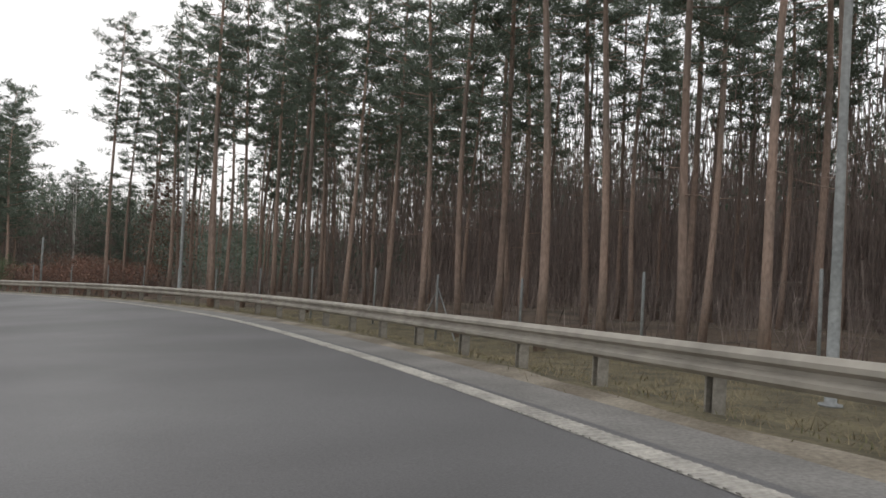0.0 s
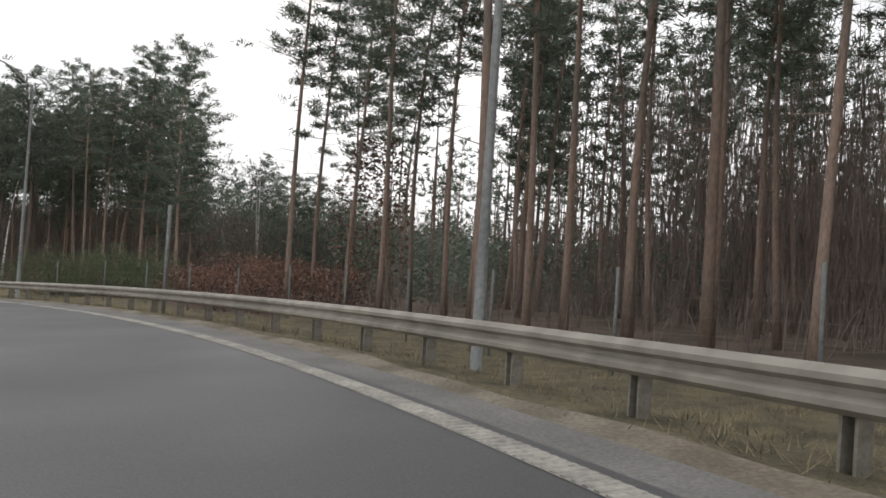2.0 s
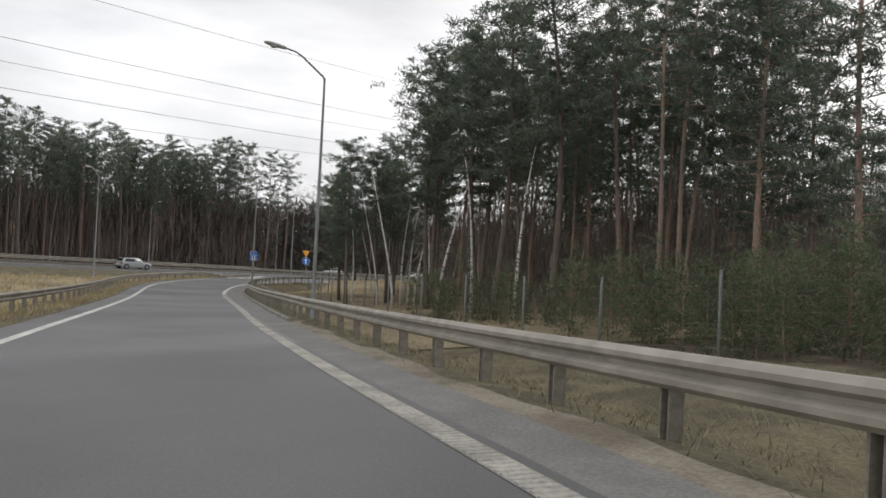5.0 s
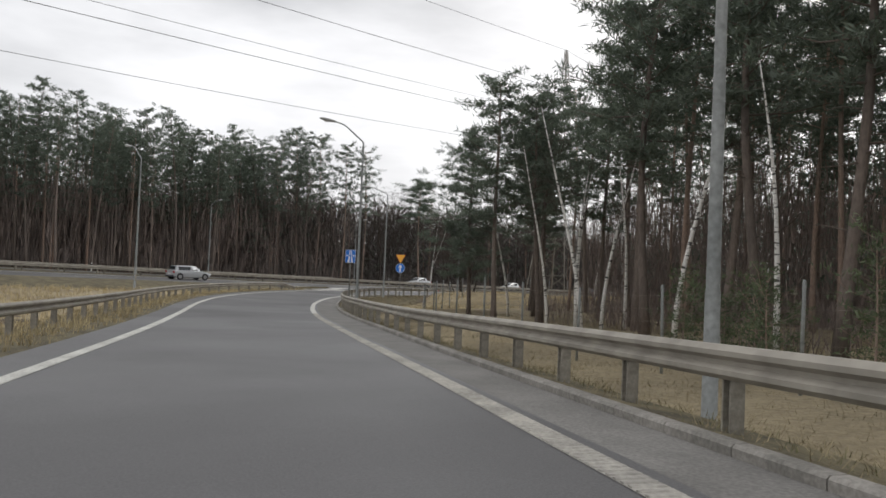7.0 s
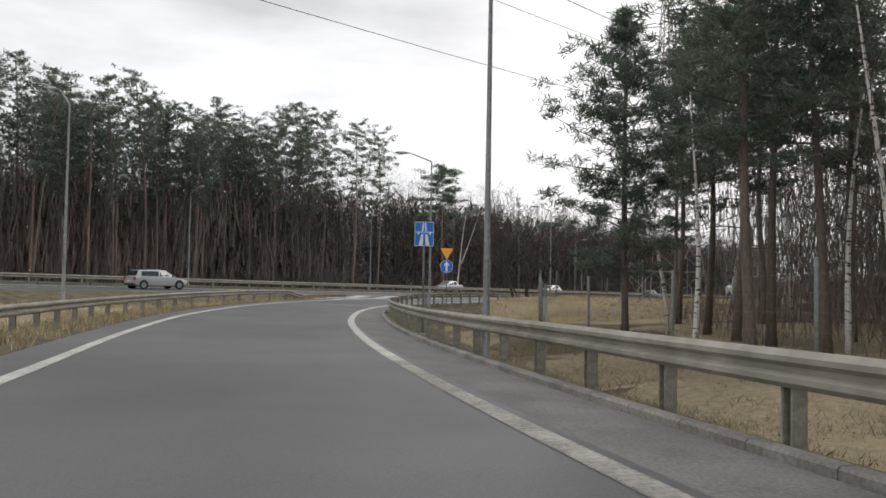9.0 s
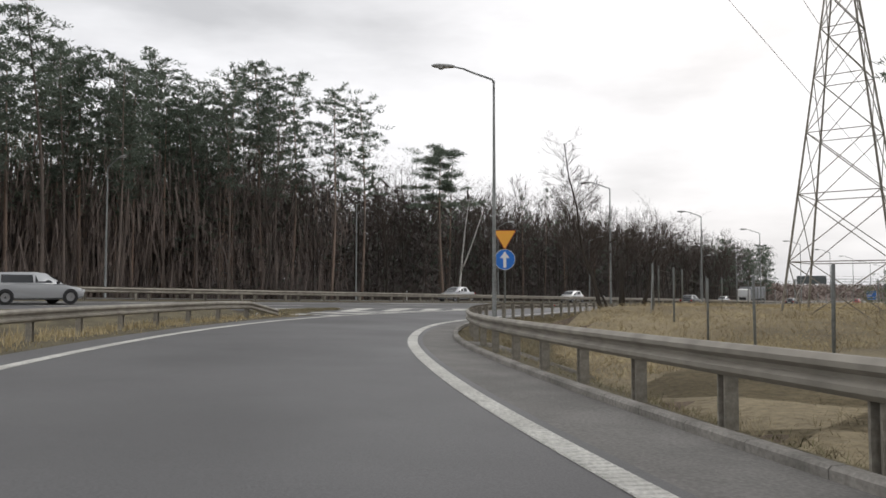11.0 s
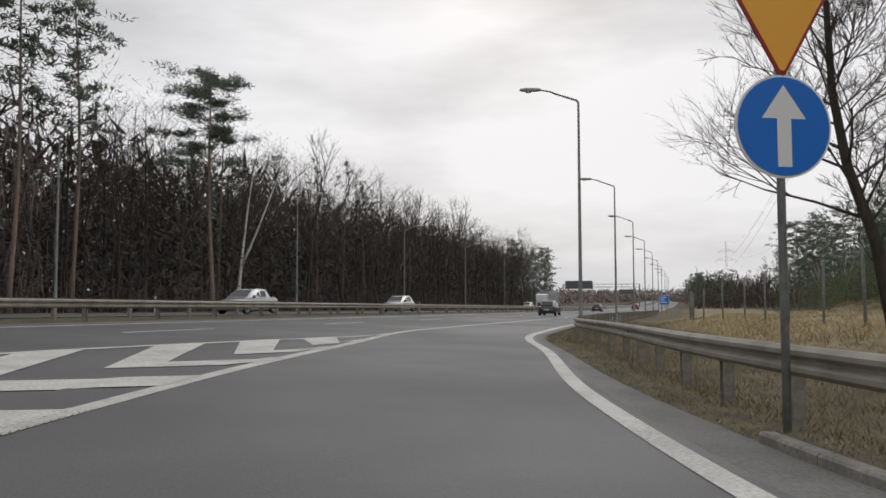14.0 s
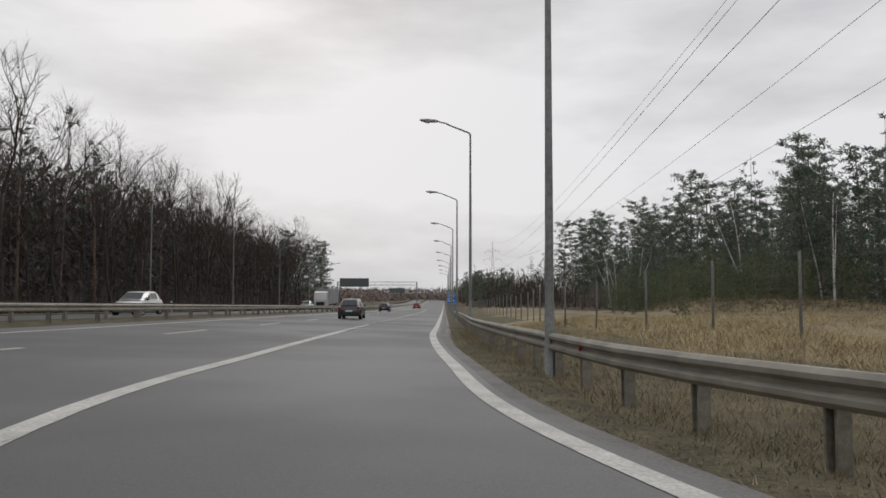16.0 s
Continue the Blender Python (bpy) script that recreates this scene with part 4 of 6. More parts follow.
def leafy_shrub(seed, h=2.6, wide=2.0, leaves=640, mat=None, name="beech_shrub", label="shrub with dry russet beech leaves", size=0.085, category="shrub"):
    r = random.Random(seed)
    t = thing(name, label, category, name.replace("_", " ") + "s")
    stems, lv = Shape(), Shape()
    for k in range(9):
        a = r.uniform(0, 6.28)
        d = Vector((math.cos(a) * r.uniform(0.1, 0.7), math.sin(a) * r.uniform(0.1, 0.7), 1)).normalized()
        grow(stems, Vector((r.gauss(0, 0.3 * wide), r.gauss(0, 0.3 * wide), 0)), d, h * r.uniform(0.35, 0.6), 0.025, 2, r, 0.1, 0.6, 2, 0.65, 0.004, 3)
    for k in range(leaves):
        z = h * r.random() ** 0.7
        rr = wide * (0.35 + 0.65 * math.sin(math.pi * min(1, z / h * 0.8 + 0.15))) * math.sqrt(r.random())
        a = r.uniform(0, 6.28)
        p = Vector((rr * math.cos(a), rr * math.sin(a), z + 0.25 * math.sin(3 * a)))
        q, s = Vector((r.gauss(0, 1), r.gauss(0, 1), r.gauss(0, 0.6))).normalized(), size * r.uniform(0.6, 1.4)
        e = q.cross(Vector((r.gauss(0, 1), r.gauss(0, 1), r.gauss(0, 1)))).normalized()
        lv.add([p - q * s, p + e * s * 0.5, p + q * s, p - e * s * 0.5], [(0, 1, 2, 3)])
    part("branch_frame", stems, TWIG, t)
    part("foliage", lv, mat or BEECH, t)
    return t


def young_pine(seed, h=3.0):
    return pine_tree(seed, h, 0.03, h * 0.36, 24, 4, 0.04, 0.02, 11, NEEDLE_YOUNG, 0.5, 0, 0.22, 0.05, "young bushy green pine", "young_pine", "young pines at the fence", 0.34, 0.6)


class Kind:
    """Builds a tree once and copies it wherever it is planted."""

    def __init__(self, makers):
        self.makers, self.made, self.n = makers, [None] * len(makers), 0

    def plant(self, x, y, size=1.0, turn=None, i=None, z=None, tilt=0.0):
        i = self.n % len(self.makers) if i is None else i
        self.n += 1
        turn = (self.n * 137.5) % 360 if turn is None else turn
        z = gz(x, y) - 0.12 if z is None else z
        m = pose(x, y, z, tilt, 0, turn) @ Matrix.Scale(size, 4)
        if self.made[i] is None:
            self.made[i] = self.makers[i]()
            self.made[i].matrix_basis = m
            return self.made[i]
        return copy_thing(self.made[i], m @ Matrix.Scale(1 / self.made[i].scale.z, 4))


NEAR = Kind([lambda k=k: pine_tree(100 + k, 22.0 + (k % 3), 0.46 + 0.05 * (k % 3), 2.7 + 0.25 * (k % 2), 36, 5, 0.15 + 0.02 * (k % 3), 0.015 + 0.014 * (k % 3), 30, None, 0.6, 14, 0.46, 0.075, clump=0.60) for k in range(6)])
TALL = Kind([lambda k=k: pine_tree(150 + k, 22.0 + (k % 3), 0.48 + 0.05 * (k % 3), 2.8 + 0.25 * (k % 2), 30, 5, 0.14 + 0.02 * (k % 3), 0.015 + 0.022 * (k % 3), 21, None, 0.6, 6, 0.50, 0.125, clump=0.66) for k in range(6)])
FAR_TALL = Kind([lambda k=k: pine_tree(150 + k, 22.0 + (k % 3), 0.48 + 0.05 * (k % 3), 2.8 + 0.25 * (k % 2), 30, 5, 0.14 + 0.02 * (k % 3), 0.015 + 0.022 * (k % 3), 21, None, 0.6, 6, 0.50, 0.125, "tall pine with a bare grey-brown trunk beyond the motorway", clump=0.66, bark=BARK_GREY) for k in range(6)])
EDGE = Kind([lambda k=k: pine_tree(200 + k, 19.0 + k, 0.24 + 0.07 * k, 3.3, 52, 6, 0.15, 0.012, 34, None, 0.75, 10, 0.44, 0.075, "broad pine with limbs far down its trunk", clump=0.62) for k in range(3)])
FAR_EDGE = Kind([lambda k=k: pine_tree(230 + k, 19.0 + k, 0.16 + 0.06 * k, 3.6, 38, 5, 0.19, 0.01, 22, None, 0.75, 6, 0.56, 0.15, "broad dark pine at the edge of a far wood", clump=0.85, bark=BARK_GREY) for k in range(3)])
SIDE = Kind([lambda k=k: pine_tree(270 + k, 13.4 + 0.5 * k, 0.40 + 0.05 * k, 2.6, 40, 6, 0.17, 0.03, 34, None, 0.6, 16, 0.38, 0.06, "middling pine with a stout dark trunk and open crown", clump=0.52, bark=BARK_GREY) for k in range(3)])
BUSHY = Kind([lambda: pine_tree(251, 12.6, 0.22, 3.1, 64, 7, 0.15, 0.01, 50, None, 0.8, 6, 0.36, 0.05, "broad bushy roadside pine", clump=0.55, peak=0.8, bark=BARK_GREY)])
FLAT = Kind([lambda: pine_tree(263, 20.0, 0.60, 4.0, 19, 10, 0.2, 0.10, 80, None, 0.35, 12, 0.42, 0.075, "flat-topped pine leaning over the leafless wood", clump=0.85, rise=0.1)])
BARE = Kind([lambda k=k: bare_tree(400 + k, 15 + 1.5 * k, 5.5 + k, 0.11, 0.1, 4, 4, spread=0.62, up=0.2) for k in range(3)])
BIRCH = Kind([lambda k=k: birch(500 + k, 14 + k, 0.17, 0.10 + 0.05 * k, k == 1) for k in range(3)])
YOUNG = Kind([lambda k=k: young_pine(600 + k, 2.6 + 0.5 * k) for k in range(3)])
RUSSET = Kind([lambda k=k: leafy_shrub(700 + k, 2.4 + 0.6 * k, 2.0 + 0.2 * k) for k in range(3)])


def scatter(kind, seed, n, place, gap, size=(0.85, 1.15), taken=None):
    """Plants n of a kind at place(r) with a least gap."""
    r = random.Random(seed)
    taken = [] if taken is None else taken
    left = n
    for _ in range(n * 12):
        if left == 0:
            break
        q = place(r)
        if q is None or any((q[0] - a) ** 2 + (q[1] - b) ** 2 < gap * gap for a, b in taken):
            continue
        taken.append((q[0], q[1]))
        kind.plant(q[0], q[1], r.uniform(*size), r.uniform(0, 360), r.randrange(len(kind.makers)), None, r.gauss(0, 1.9))
        left -= 1
    return taken


def band(s0, s1, l0, l1):
    def f(r):
        p = RAMP.at(r.uniform(s0, s1), l0 + (l1 - l0) * r.random())
        return p.x, p.y
    return f


def mband(w0, w1, v0, v1):
    def f(r):
        p = mw(v0 + (v1 - v0) * r.random(), r.uniform(w0, w1))
        return p.x, p.y
    return f


def inside(poly):
    """Random places within a polygon."""
    xs, ys = [p[0] for p in poly], [p[1] for p in poly]

    def f(r):
        for _ in range(200):
            x, y = r.uniform(min(xs), max(xs)), r.uniform(min(ys), max(ys))
            odd = False
            for i in range(len(poly)):
                (x1, y1), (x2, y2) = poly[i - 1], poly[i]
                if (y1 > y) != (y2 > y) and x < (x2 - x1) * (y - y1) / (y2 - y1) + x1:
                    odd = not odd
            if odd:
                return x, y
        return None
    return f


def forest_mass(name, label, seed, n, place, h=(18, 24), bare=0.55, wide=2.2, leafless=0.0, needle=None, leaf=0.72):
    """Trees deep in a wood, too many to tell apart, in one mesh."""
    r = random.Random(seed)
    sh = Shape()
    for _ in range(n):
        q = place(r)
        if q is None:
            continue
        x, y = q
        z = gz(x, y) - 0.2
        t = r.uniform(*h)
        dx, dy = r.gauss(0, 0.3), r.gauss(0, 0.3)
        foot, top = Vector((x, y, z)), Vector((x + dx, y + dy, z + t))
        rad = r.uniform(0.08, 0.17)
        bare_one = r.random() < leafless
        sh.tube([foot, foot.lerp(top, 0.5), top], [rad, rad * 0.75, 0.02], 4, False, 3 if bare_one else 0)
        if bare_one:
            for k in range(34):
                f = r.uniform(0.3, 1.0)
                p = foot.lerp(top, f)
                a = r.uniform(0, 6.28)
                d = Vector((math.cos(a), math.sin(a), r.uniform(0.2, 1.2))).normalized()
                l = r.uniform(0.8, 2.6) * (1.3 - f)
                side = d.cross(Vector((0, 0, 1))).normalized() * 0.022
                tip = p + d * l
                sh.add([p - side, p + side, tip], [(0, 1, 2)], 2)
                for j in range(4):
                    m = p.lerp(tip, r.uniform(0.3, 1))
                    e = (d + Vector((r.gauss(0, 0.6), r.gauss(0, 0.6), r.gauss(0.2, 0.4)))).normalized() * r.uniform(0.4, 1.2)
                    sh.add([m - side * 0.5, m + side * 0.5, m + e], [(0, 1, 2)], 2)
        else:
            for k in range(int(20 * (0.95 / leaf) ** 1.3)):
                f = bare + (1 - bare) * r.random() ** 0.8
                rel = (f - bare) / (1 - bare)
                rr = wide * math.sin(math.pi * min(1, rel * 0.75 + 0.22)) * math.sqrt(r.random())
                a = r.uniform(0, 6.28)
                p = foot.lerp(top, f) + Vector((rr * math.cos(a), rr * math.sin(a), 0))
                tuft(sh, p, Vector((math.cos(a) * 0.6, math.sin(a) * 0.6, 0.5)), r, 8, leaf, leaf * 0.17, 1)
    ob = solid(name, sh, [BARK, needle or NEEDLE, TWIG, BARK_DARK], label, "forest", "stuff")
    return ob


def brush(name, label, seed, n, place, h=(0.6, 2.4), mat=None):
    """Undergrowth of thin upright stems and twigs."""
    r = random.Random(seed)
    sh = Shape()
    for _ in range(n):
        q = place(r)
        if q is None:
            continue
        x, y = q
        z = gz(x, y) - 0.05
        for k in range(5):
            a = r.uniform(0, 6.28)
            b = Vector((x + r.gauss(0, 0.35), y + r.gauss(0, 0.35), z))
            t = b + Vector((r.gauss(0, 0.35), r.gauss(0, 0.35), r.uniform(*h)))
            s = Vector((math.cos(a), math.sin(a), 0)) * 0.022
            m = b.lerp(t, 0.5) + Vector((r.gauss(0, 0.06), r.gauss(0, 0.06), 0))
            sh.add([b - s, b + s, m + s * 0.7, m - s * 0.7, t], [(0, 1, 2, 3), (3, 2, 4)])
            for j in range(3):
                p = b.lerp(t, r.uniform(0.35, 0.95))
                e = Vector((r.gauss(0, 0.35), r.gauss(0, 0.35), r.uniform(0.05, 0.5)))
                sh.add([p - s * 0.5, p + s * 0.5, p + e], [(0, 1, 2)])
    return solid(name, sh, mat or BRUSH, label, "undergrowth", "stuff")


def screen(name, label, seed, n, place, h=(0, 9), size=(0.8, 2.2), wide=0.10, mat=None, upright=0.75, cat="undergrowth"):
    """Thin stems and twigs filling the depth of a wood, each a sliver of its own."""
    r = random.Random(seed)
    sh = Shape()
    for _ in range(n):
        q = place(r)
        if q is None:
            continue
        z = gz(q[0], q[1]) + h[0] + (h[1] - h[0]) * r.random() ** 1.15
        p = Vector((q[0], q[1], z))
        d = Vector((r.gauss(0, 1 - upright), r.gauss(0, 1 - upright), upright * r.choice((1, 1, -1)))).normalized() * r.uniform(*size)
        a = r.uniform(0, 6.28)
        sd = Vector((math.cos(a), math.sin(a), 0)) * wide * r.uniform(0.4, 1.0)
        sh.add([p - sd, p + sd, p + d], [(0, 1, 2)])
    return solid(name, sh, mat or BRUSH, label, cat, "stuff")


S = lambda x, y: RAMP.near(x, y)[0]

# pine wood beside the first curve
wood = []
for i, (x, y, k) in enumerate(((0.7, 30.8, 1.0), (2.3, 31.6, 1.05), (3.3, 26.4, 1.0), (-3.0, 42.5, 1.05), (-5.3, 43.2, 0.95), (-7.7, 43.8, 0.95), (-0.9, 33.0, 0.95),
                               (-14.1, 47.2, 1.2), (-9.3, 50.1, 1.0), (-7.3, 46.4, 1.0), (-12.9, 50.0, 0.95), (-28.0, 63.9, 1.0), (-26.7, 65.0, 0.98), (-24.4, 64.0, 0.9),
                               (-21.7, 60.8, 0.95), (-20.4, 62.4, 1.0), (-17.6, 58.0, 0.95), (-16.4, 59.0, 0.9), (7.1, 22.9, 1.1), (9.4, 18.6, 1.0), (5.8, 27.8, 0.95), (8.8, 25.6, 0.9))):
    NEAR.plant(x, y, k * 0.95, (i * 97) % 360, i % 6, None, 0.8 * (-1) ** i)
    wood.append((x, y))
scatter(NEAR, 1, 40, inside([(-27, 64), (-19, 59), (-12, 51), (-5, 45), (3, 32), (9, 21), (14, 10), (26, 14), (22, 40), (0, 66), (-29, 74)]), 2.3, (0.76, 0.98), wood)
scatter(TALL, 11, 44, inside([(-29, 74), (0, 66), (22, 40), (26, 14), (14, 4), (40, 0), (46, 40), (10, 84), (-31, 92)]), 2.4, (0.76, 0.96), wood)
forest_mass("distant_pines", "slender pines in the depth of the wood", 20, 230, inside([(-32, 90), (0, 76), (26, 50), (40, 10), (70, 0), (60, 90), (0, 116), (-34, 110)]), (16, 20), 0.42, 2.6)
forest_mass("distant_pines", "deep pine wood behind the first trunks", 21, 280, inside([(-36, 110), (-5, 108), (45, 70), (60, 8), (120, -20), (120, 170), (-10, 180), (-42, 140)]), (16, 21), 0.45, 2.6)
# Undergrowth that also stands in for a brown windscreen reflection over the lower trunks.
brush("undergrowth", "brown brushwood thickened as haze between the pine trunks", 22, 800, inside([(-26, 63), (-12, 51), (-4, 45), (3, 32), (9, 21), (14, 4), (40, 4), (30, 60), (-10, 90), (-33, 85)]), (0.8, 3.0))
screen("thicket", "grey-brown stems and twigs filling the pine wood", 34, 100000, inside([(-14, 66), (6, 50), (20, 26), (26, 0), (80, -20), (80, 80), (10, 120)]), (0, 13), (1.0, 3.5), 0.05, BRUSH, 0.9)
screen("thicket", "dark needle boughs in the depth of the pine wood", 37, 8000, inside([(-18, 80), (8, 62), (30, 30), (36, 0), (90, -20), (90, 90), (10, 130)]), (9, 19), (0.5, 1.1), 0.2, NEEDLE, 0.35)
screen("thicket", "brown stems closing the depth of the pine wood", 63, 26000, inside([(-24, 100), (8, 80), (40, 44), (56, 0), (90, 0), (64, 90), (0, 134)]), (0, 7), (1.5, 3.5), 0.24, BRUSH, 0.8)
screen("thicket", "low dark green wood behind the pine trunks", 65, 14000, inside([(-44, 112), (0, 102), (14, 126), (-44, 150)]), (0, 7.5), (0.5, 1.1), 0.2, NEEDLE, 0.35)
screen("thicket", "low green brush deep behind the trunks", 38, 6000, inside([(-34, 84), (-4, 70), (0, 90), (-30, 110)]), (0, 6), (0.4, 0.9), 0.2, NEEDLE, 0.35)

screen("thicket", "dim brown depth of the pine wood", 46, 26000, inside([(-10, 112), (40, 66), (52, 0), (110, -30), (130, 90), (20, 180)]), (0, 15), (1.5, 3.5), 0.30, BRUSH, 0.7)

# mixed wood behind the fence
mixed = [(-48.1, 84.4), (-52.5, 87.0), (-95.5, 96.0), (-54.3, 113.5)]
EDGE.plant(-48.1, 84.4, 1.15, 20, 0)
EDGE.plant(-53.0, 87.2, 1.12, 140, 1)
for i, (x, y, k) in enumerate(((-49.9, 115.4, 0.76), (-48.4, 118.0, 0.74), (-54.2, 118.0, 0.72), (-45.8, 119.9, 0.60), (-43.0, 120.7, 0.46))):
    FAR_EDGE.plant(x, y, k, (i * 61) % 360, i % 3)
BUSHY.plant(-95.5, 96.0, 1.0, 80, 0)
BIRCH.plant(-52.5, 109.3, 1.1, 60, 1, gz(-52.5, 109.3) - 0.6)
for i, (x, y, k) in enumerate(((-91.8, 94.6, 0.62), (-85.1, 91.4, 0.6), (-85.7, 94.6, 0.66), (-83.5, 94.2, 0.7), (-82.6, 95.0, 0.66), (-97.0, 101.5, 0.62), (-88.5, 98.2, 0.7), (-76.5, 89.6, 0.8), (-71.0, 87.0, 0.75), (-82.0, 90.2, 0.7), (-66.0, 84.6, 0.75), (-103.5, 121.0, 1.0), (-98.5, 118.5, 0.9))):
    BIRCH.plant(x, y, k, (i * 83) % 360, (0, 2)[i % 2])
    mixed.append((x, y))
for i, (x, y, k) in enumerate(((-88.3, 90.9, 1.0), (-87.4, 93.4, 0.94), (-90.6, 97.6, 1.05), (-93.2, 100.6, 1.0), (-84.2, 97.6, 1.3), (-81.0, 93.2, 1.4), (-79.0, 90.6, 1.35), (-95.8, 103.0, 1.0), (-99.4, 107.0, 0.95), (-76.4, 94.2, 1.45), (-73.0, 89.5, 1.42), (-96.5, 110.0, 1.1), (-103.0, 112.5, 0.9), (-68.6, 86.4, 1.4), (-62.5, 83.6, 1.35), (-90.0, 103.0, 1.15))):
    SIDE.plant(x, y, k, (i * 71) % 360, i % 3, None, 1.2 * (-1) ** i)
    mixed.append((x, y))
scatter(EDGE, 3, 9, inside([(-47, 88), (-58, 90), (-70, 97), (-84, 108), (-80, 116), (-56, 108)]), 3.0, (0.84, 1.06), mixed)
scatter(NEAR, 33, 20, inside([(-52, 81), (-60, 82), (-72, 89), (-84, 98), (-90, 105), (-84, 112), (-56, 100)]), 2.6, (0.74, 0.92), mixed)
scatter(TALL, 31, 20, inside([(-60, 88), (-72, 92), (-88, 105), (-104, 115), (-107, 136), (-62, 130)]), 2.6, (0.80, 0.98), mixed)
forest_mass("distant_wood", "dark mixed wood behind the birches", 23, 260, inside([(-58, 118), (-80, 120), (-104, 134), (-96, 200), (-40, 220)]), (13, 19), 0.25, 2.6, 0.15, None, 0.75)
forest_mass("distant_wood", "low dark wood beyond the clearing", 24, 200, inside([(-56, 116), (-34, 108), (-10, 150), (-60, 190)]), (7, 12), 0.08, 2.2, 0.1, None, 0.42)
brush("undergrowth", "brown brushwood at the forest edge", 25, 900, inside([(-46, 78), (-60, 81), (-72, 87), (-90, 98), (-100, 106), (-108, 122), (-60, 120)]), (0.5, 2.0))
screen("thicket", "brown stems between the birches and pines", 36, 36000, inside([(-54, 94), (-74, 98), (-90, 106), (-106, 120), (-106, 140), (-50, 150)]), (0, 9), (1.0, 3.0), 0.05, BRUSH, 0.85)
screen("thicket", "dark needle boughs deep in the mixed wood", 39, 30000, inside([(-50, 96), (-70, 100), (-84, 108), (-104, 122), (-104, 144), (-44, 150)]), (2, 15), (0.4, 0.9), 0.14, NEEDLE, 0.35)
scatter(RUSSET, 12, 30, inside([(-23, 60), (-30, 62), (-38, 68), (-42, 76), (-38, 82), (-28, 76)]), 1.7, (0.75, 1.1))
scatter(YOUNG, 16, 16, inside([(-40, 69), (-46, 71), (-54, 75), (-52, 82), (-42, 78)]), 1.5, (0.8, 1.2))
scatter(YOUNG, 13, 56, inside([(-37, 67), (-42, 69), (-50, 72.5), (-60, 77), (-68, 80.5), (-76, 85), (-74, 88), (-60, 83), (-44, 78)]), 1.3, (0.6, 1.0))

screen("thicket", "dim depth of the mixed wood", 47, 9000, inside([(-50, 150), (-98, 140), (-96, 190), (-40, 190)]), (0, 11), (1.5, 3.5), 0.30, BRUSH, 0.7)

# woods beyond the motorway
far = []
for x, y, k, i in ((-167.9, 131.6, 1.12, 0), (-166.0, 140.0, 1.0, 1), (-169.5, 124.0, 1.0, 2), (-164.8, 134.5, 1.02, 4), (-168.4, 128.4, 1.05, 5)):
    TALL.plant(x, y, k, 40, i)
    far.append((x, y))
FLAT.plant(-164.0, 150.8, 0.98, 240, 0)
scatter(FAR_TALL, 6, 34, mband(35, 150, -150, -143.5), 2.0, (0.80, 0.93), far)
scatter(FAR_TALL, 64, 54, mband(30, 152, -164, -150), 1.8, (0.92, 1.04), far)
forest_mass("distant_pines", "tall pine wood beyond the motorway", 26, 380, mband(-60, 165, -225, -160), (21, 24.5), 0.42, 2.5)
forest_mass("distant_pines", "close-set pines along the far carriageway", 50, 120, mband(30, 152, -166, -149), (18.5, 22), 0.5, 2.3, 0.0, None, 0.6)
scatter(BARE, 8, 84, mband(142, 310, -160, -143.5), 2.0, (0.98, 1.20), far)
scatter(FAR_EDGE, 9, 14, mband(185, 340, -158, -145), 5.0, (0.75, 0.95), far)
scatter(BIRCH, 91, 6, mband(150, 250, -146, -142.5), 5.0, (0.8, 1.05), far)
forest_mass("distant_wood", "dark leafless wood beyond the motorway", 27, 300, mband(140, 345, -180, -148), (14, 20), 0.3, 2.2, 0.6)
brush("undergrowth", "brown brushwood below the far forest", 28, 1100, mband(0, 345, -152, -142), (1.0, 4.5), BRUSH_SHADED)
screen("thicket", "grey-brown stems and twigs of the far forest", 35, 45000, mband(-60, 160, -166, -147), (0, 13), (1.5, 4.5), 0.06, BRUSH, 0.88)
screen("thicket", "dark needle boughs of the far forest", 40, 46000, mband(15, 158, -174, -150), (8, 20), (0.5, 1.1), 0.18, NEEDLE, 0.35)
screen("thicket", "dark brown twigs of the leafless wood", 41, 100000, mband(140, 350, -155, -145.5), (0, 18.0), (0.3, 1.2), 0.035, BRUSH_SHADED, 0.35)
# Wide slivers in the darker copy paint shade into the depth of these woods.
screen("thicket", "close dark twigs inside the leafless wood", 60, 42000, mband(140, 350, -172, -151), (0, 15.5), (1.2, 2.6), 0.28, BRUSH_SHADED, 0.4)
screen("thicket", "close dark stems inside the far pine wood", 61, 26000, mband(10, 160, -184, -158), (0, 12), (1.5, 3.5), 0.28, BRUSH_SHADED, 0.8)
screen("thicket", "dark evergreen boughs in the leafless wood", 42, 26000, mband(140, 350, -175, -146), (1, 14), (0.3, 0.7), 0.12, NEEDLE, 0.35)

screen("thicket", "dim brown depth of the far pine wood", 48, 22000, mband(-80, 165, -222, -190), (0, 15), (1.5, 3.5), 0.32, BRUSH_SHADED, 0.7)
screen("thicket", "dim brown depth of the leafless wood", 49, 26000, mband(140, 350, -198, -172), (0, 14.5), (1.5, 3.2), 0.30, BRUSH_SHADED, 0.6)

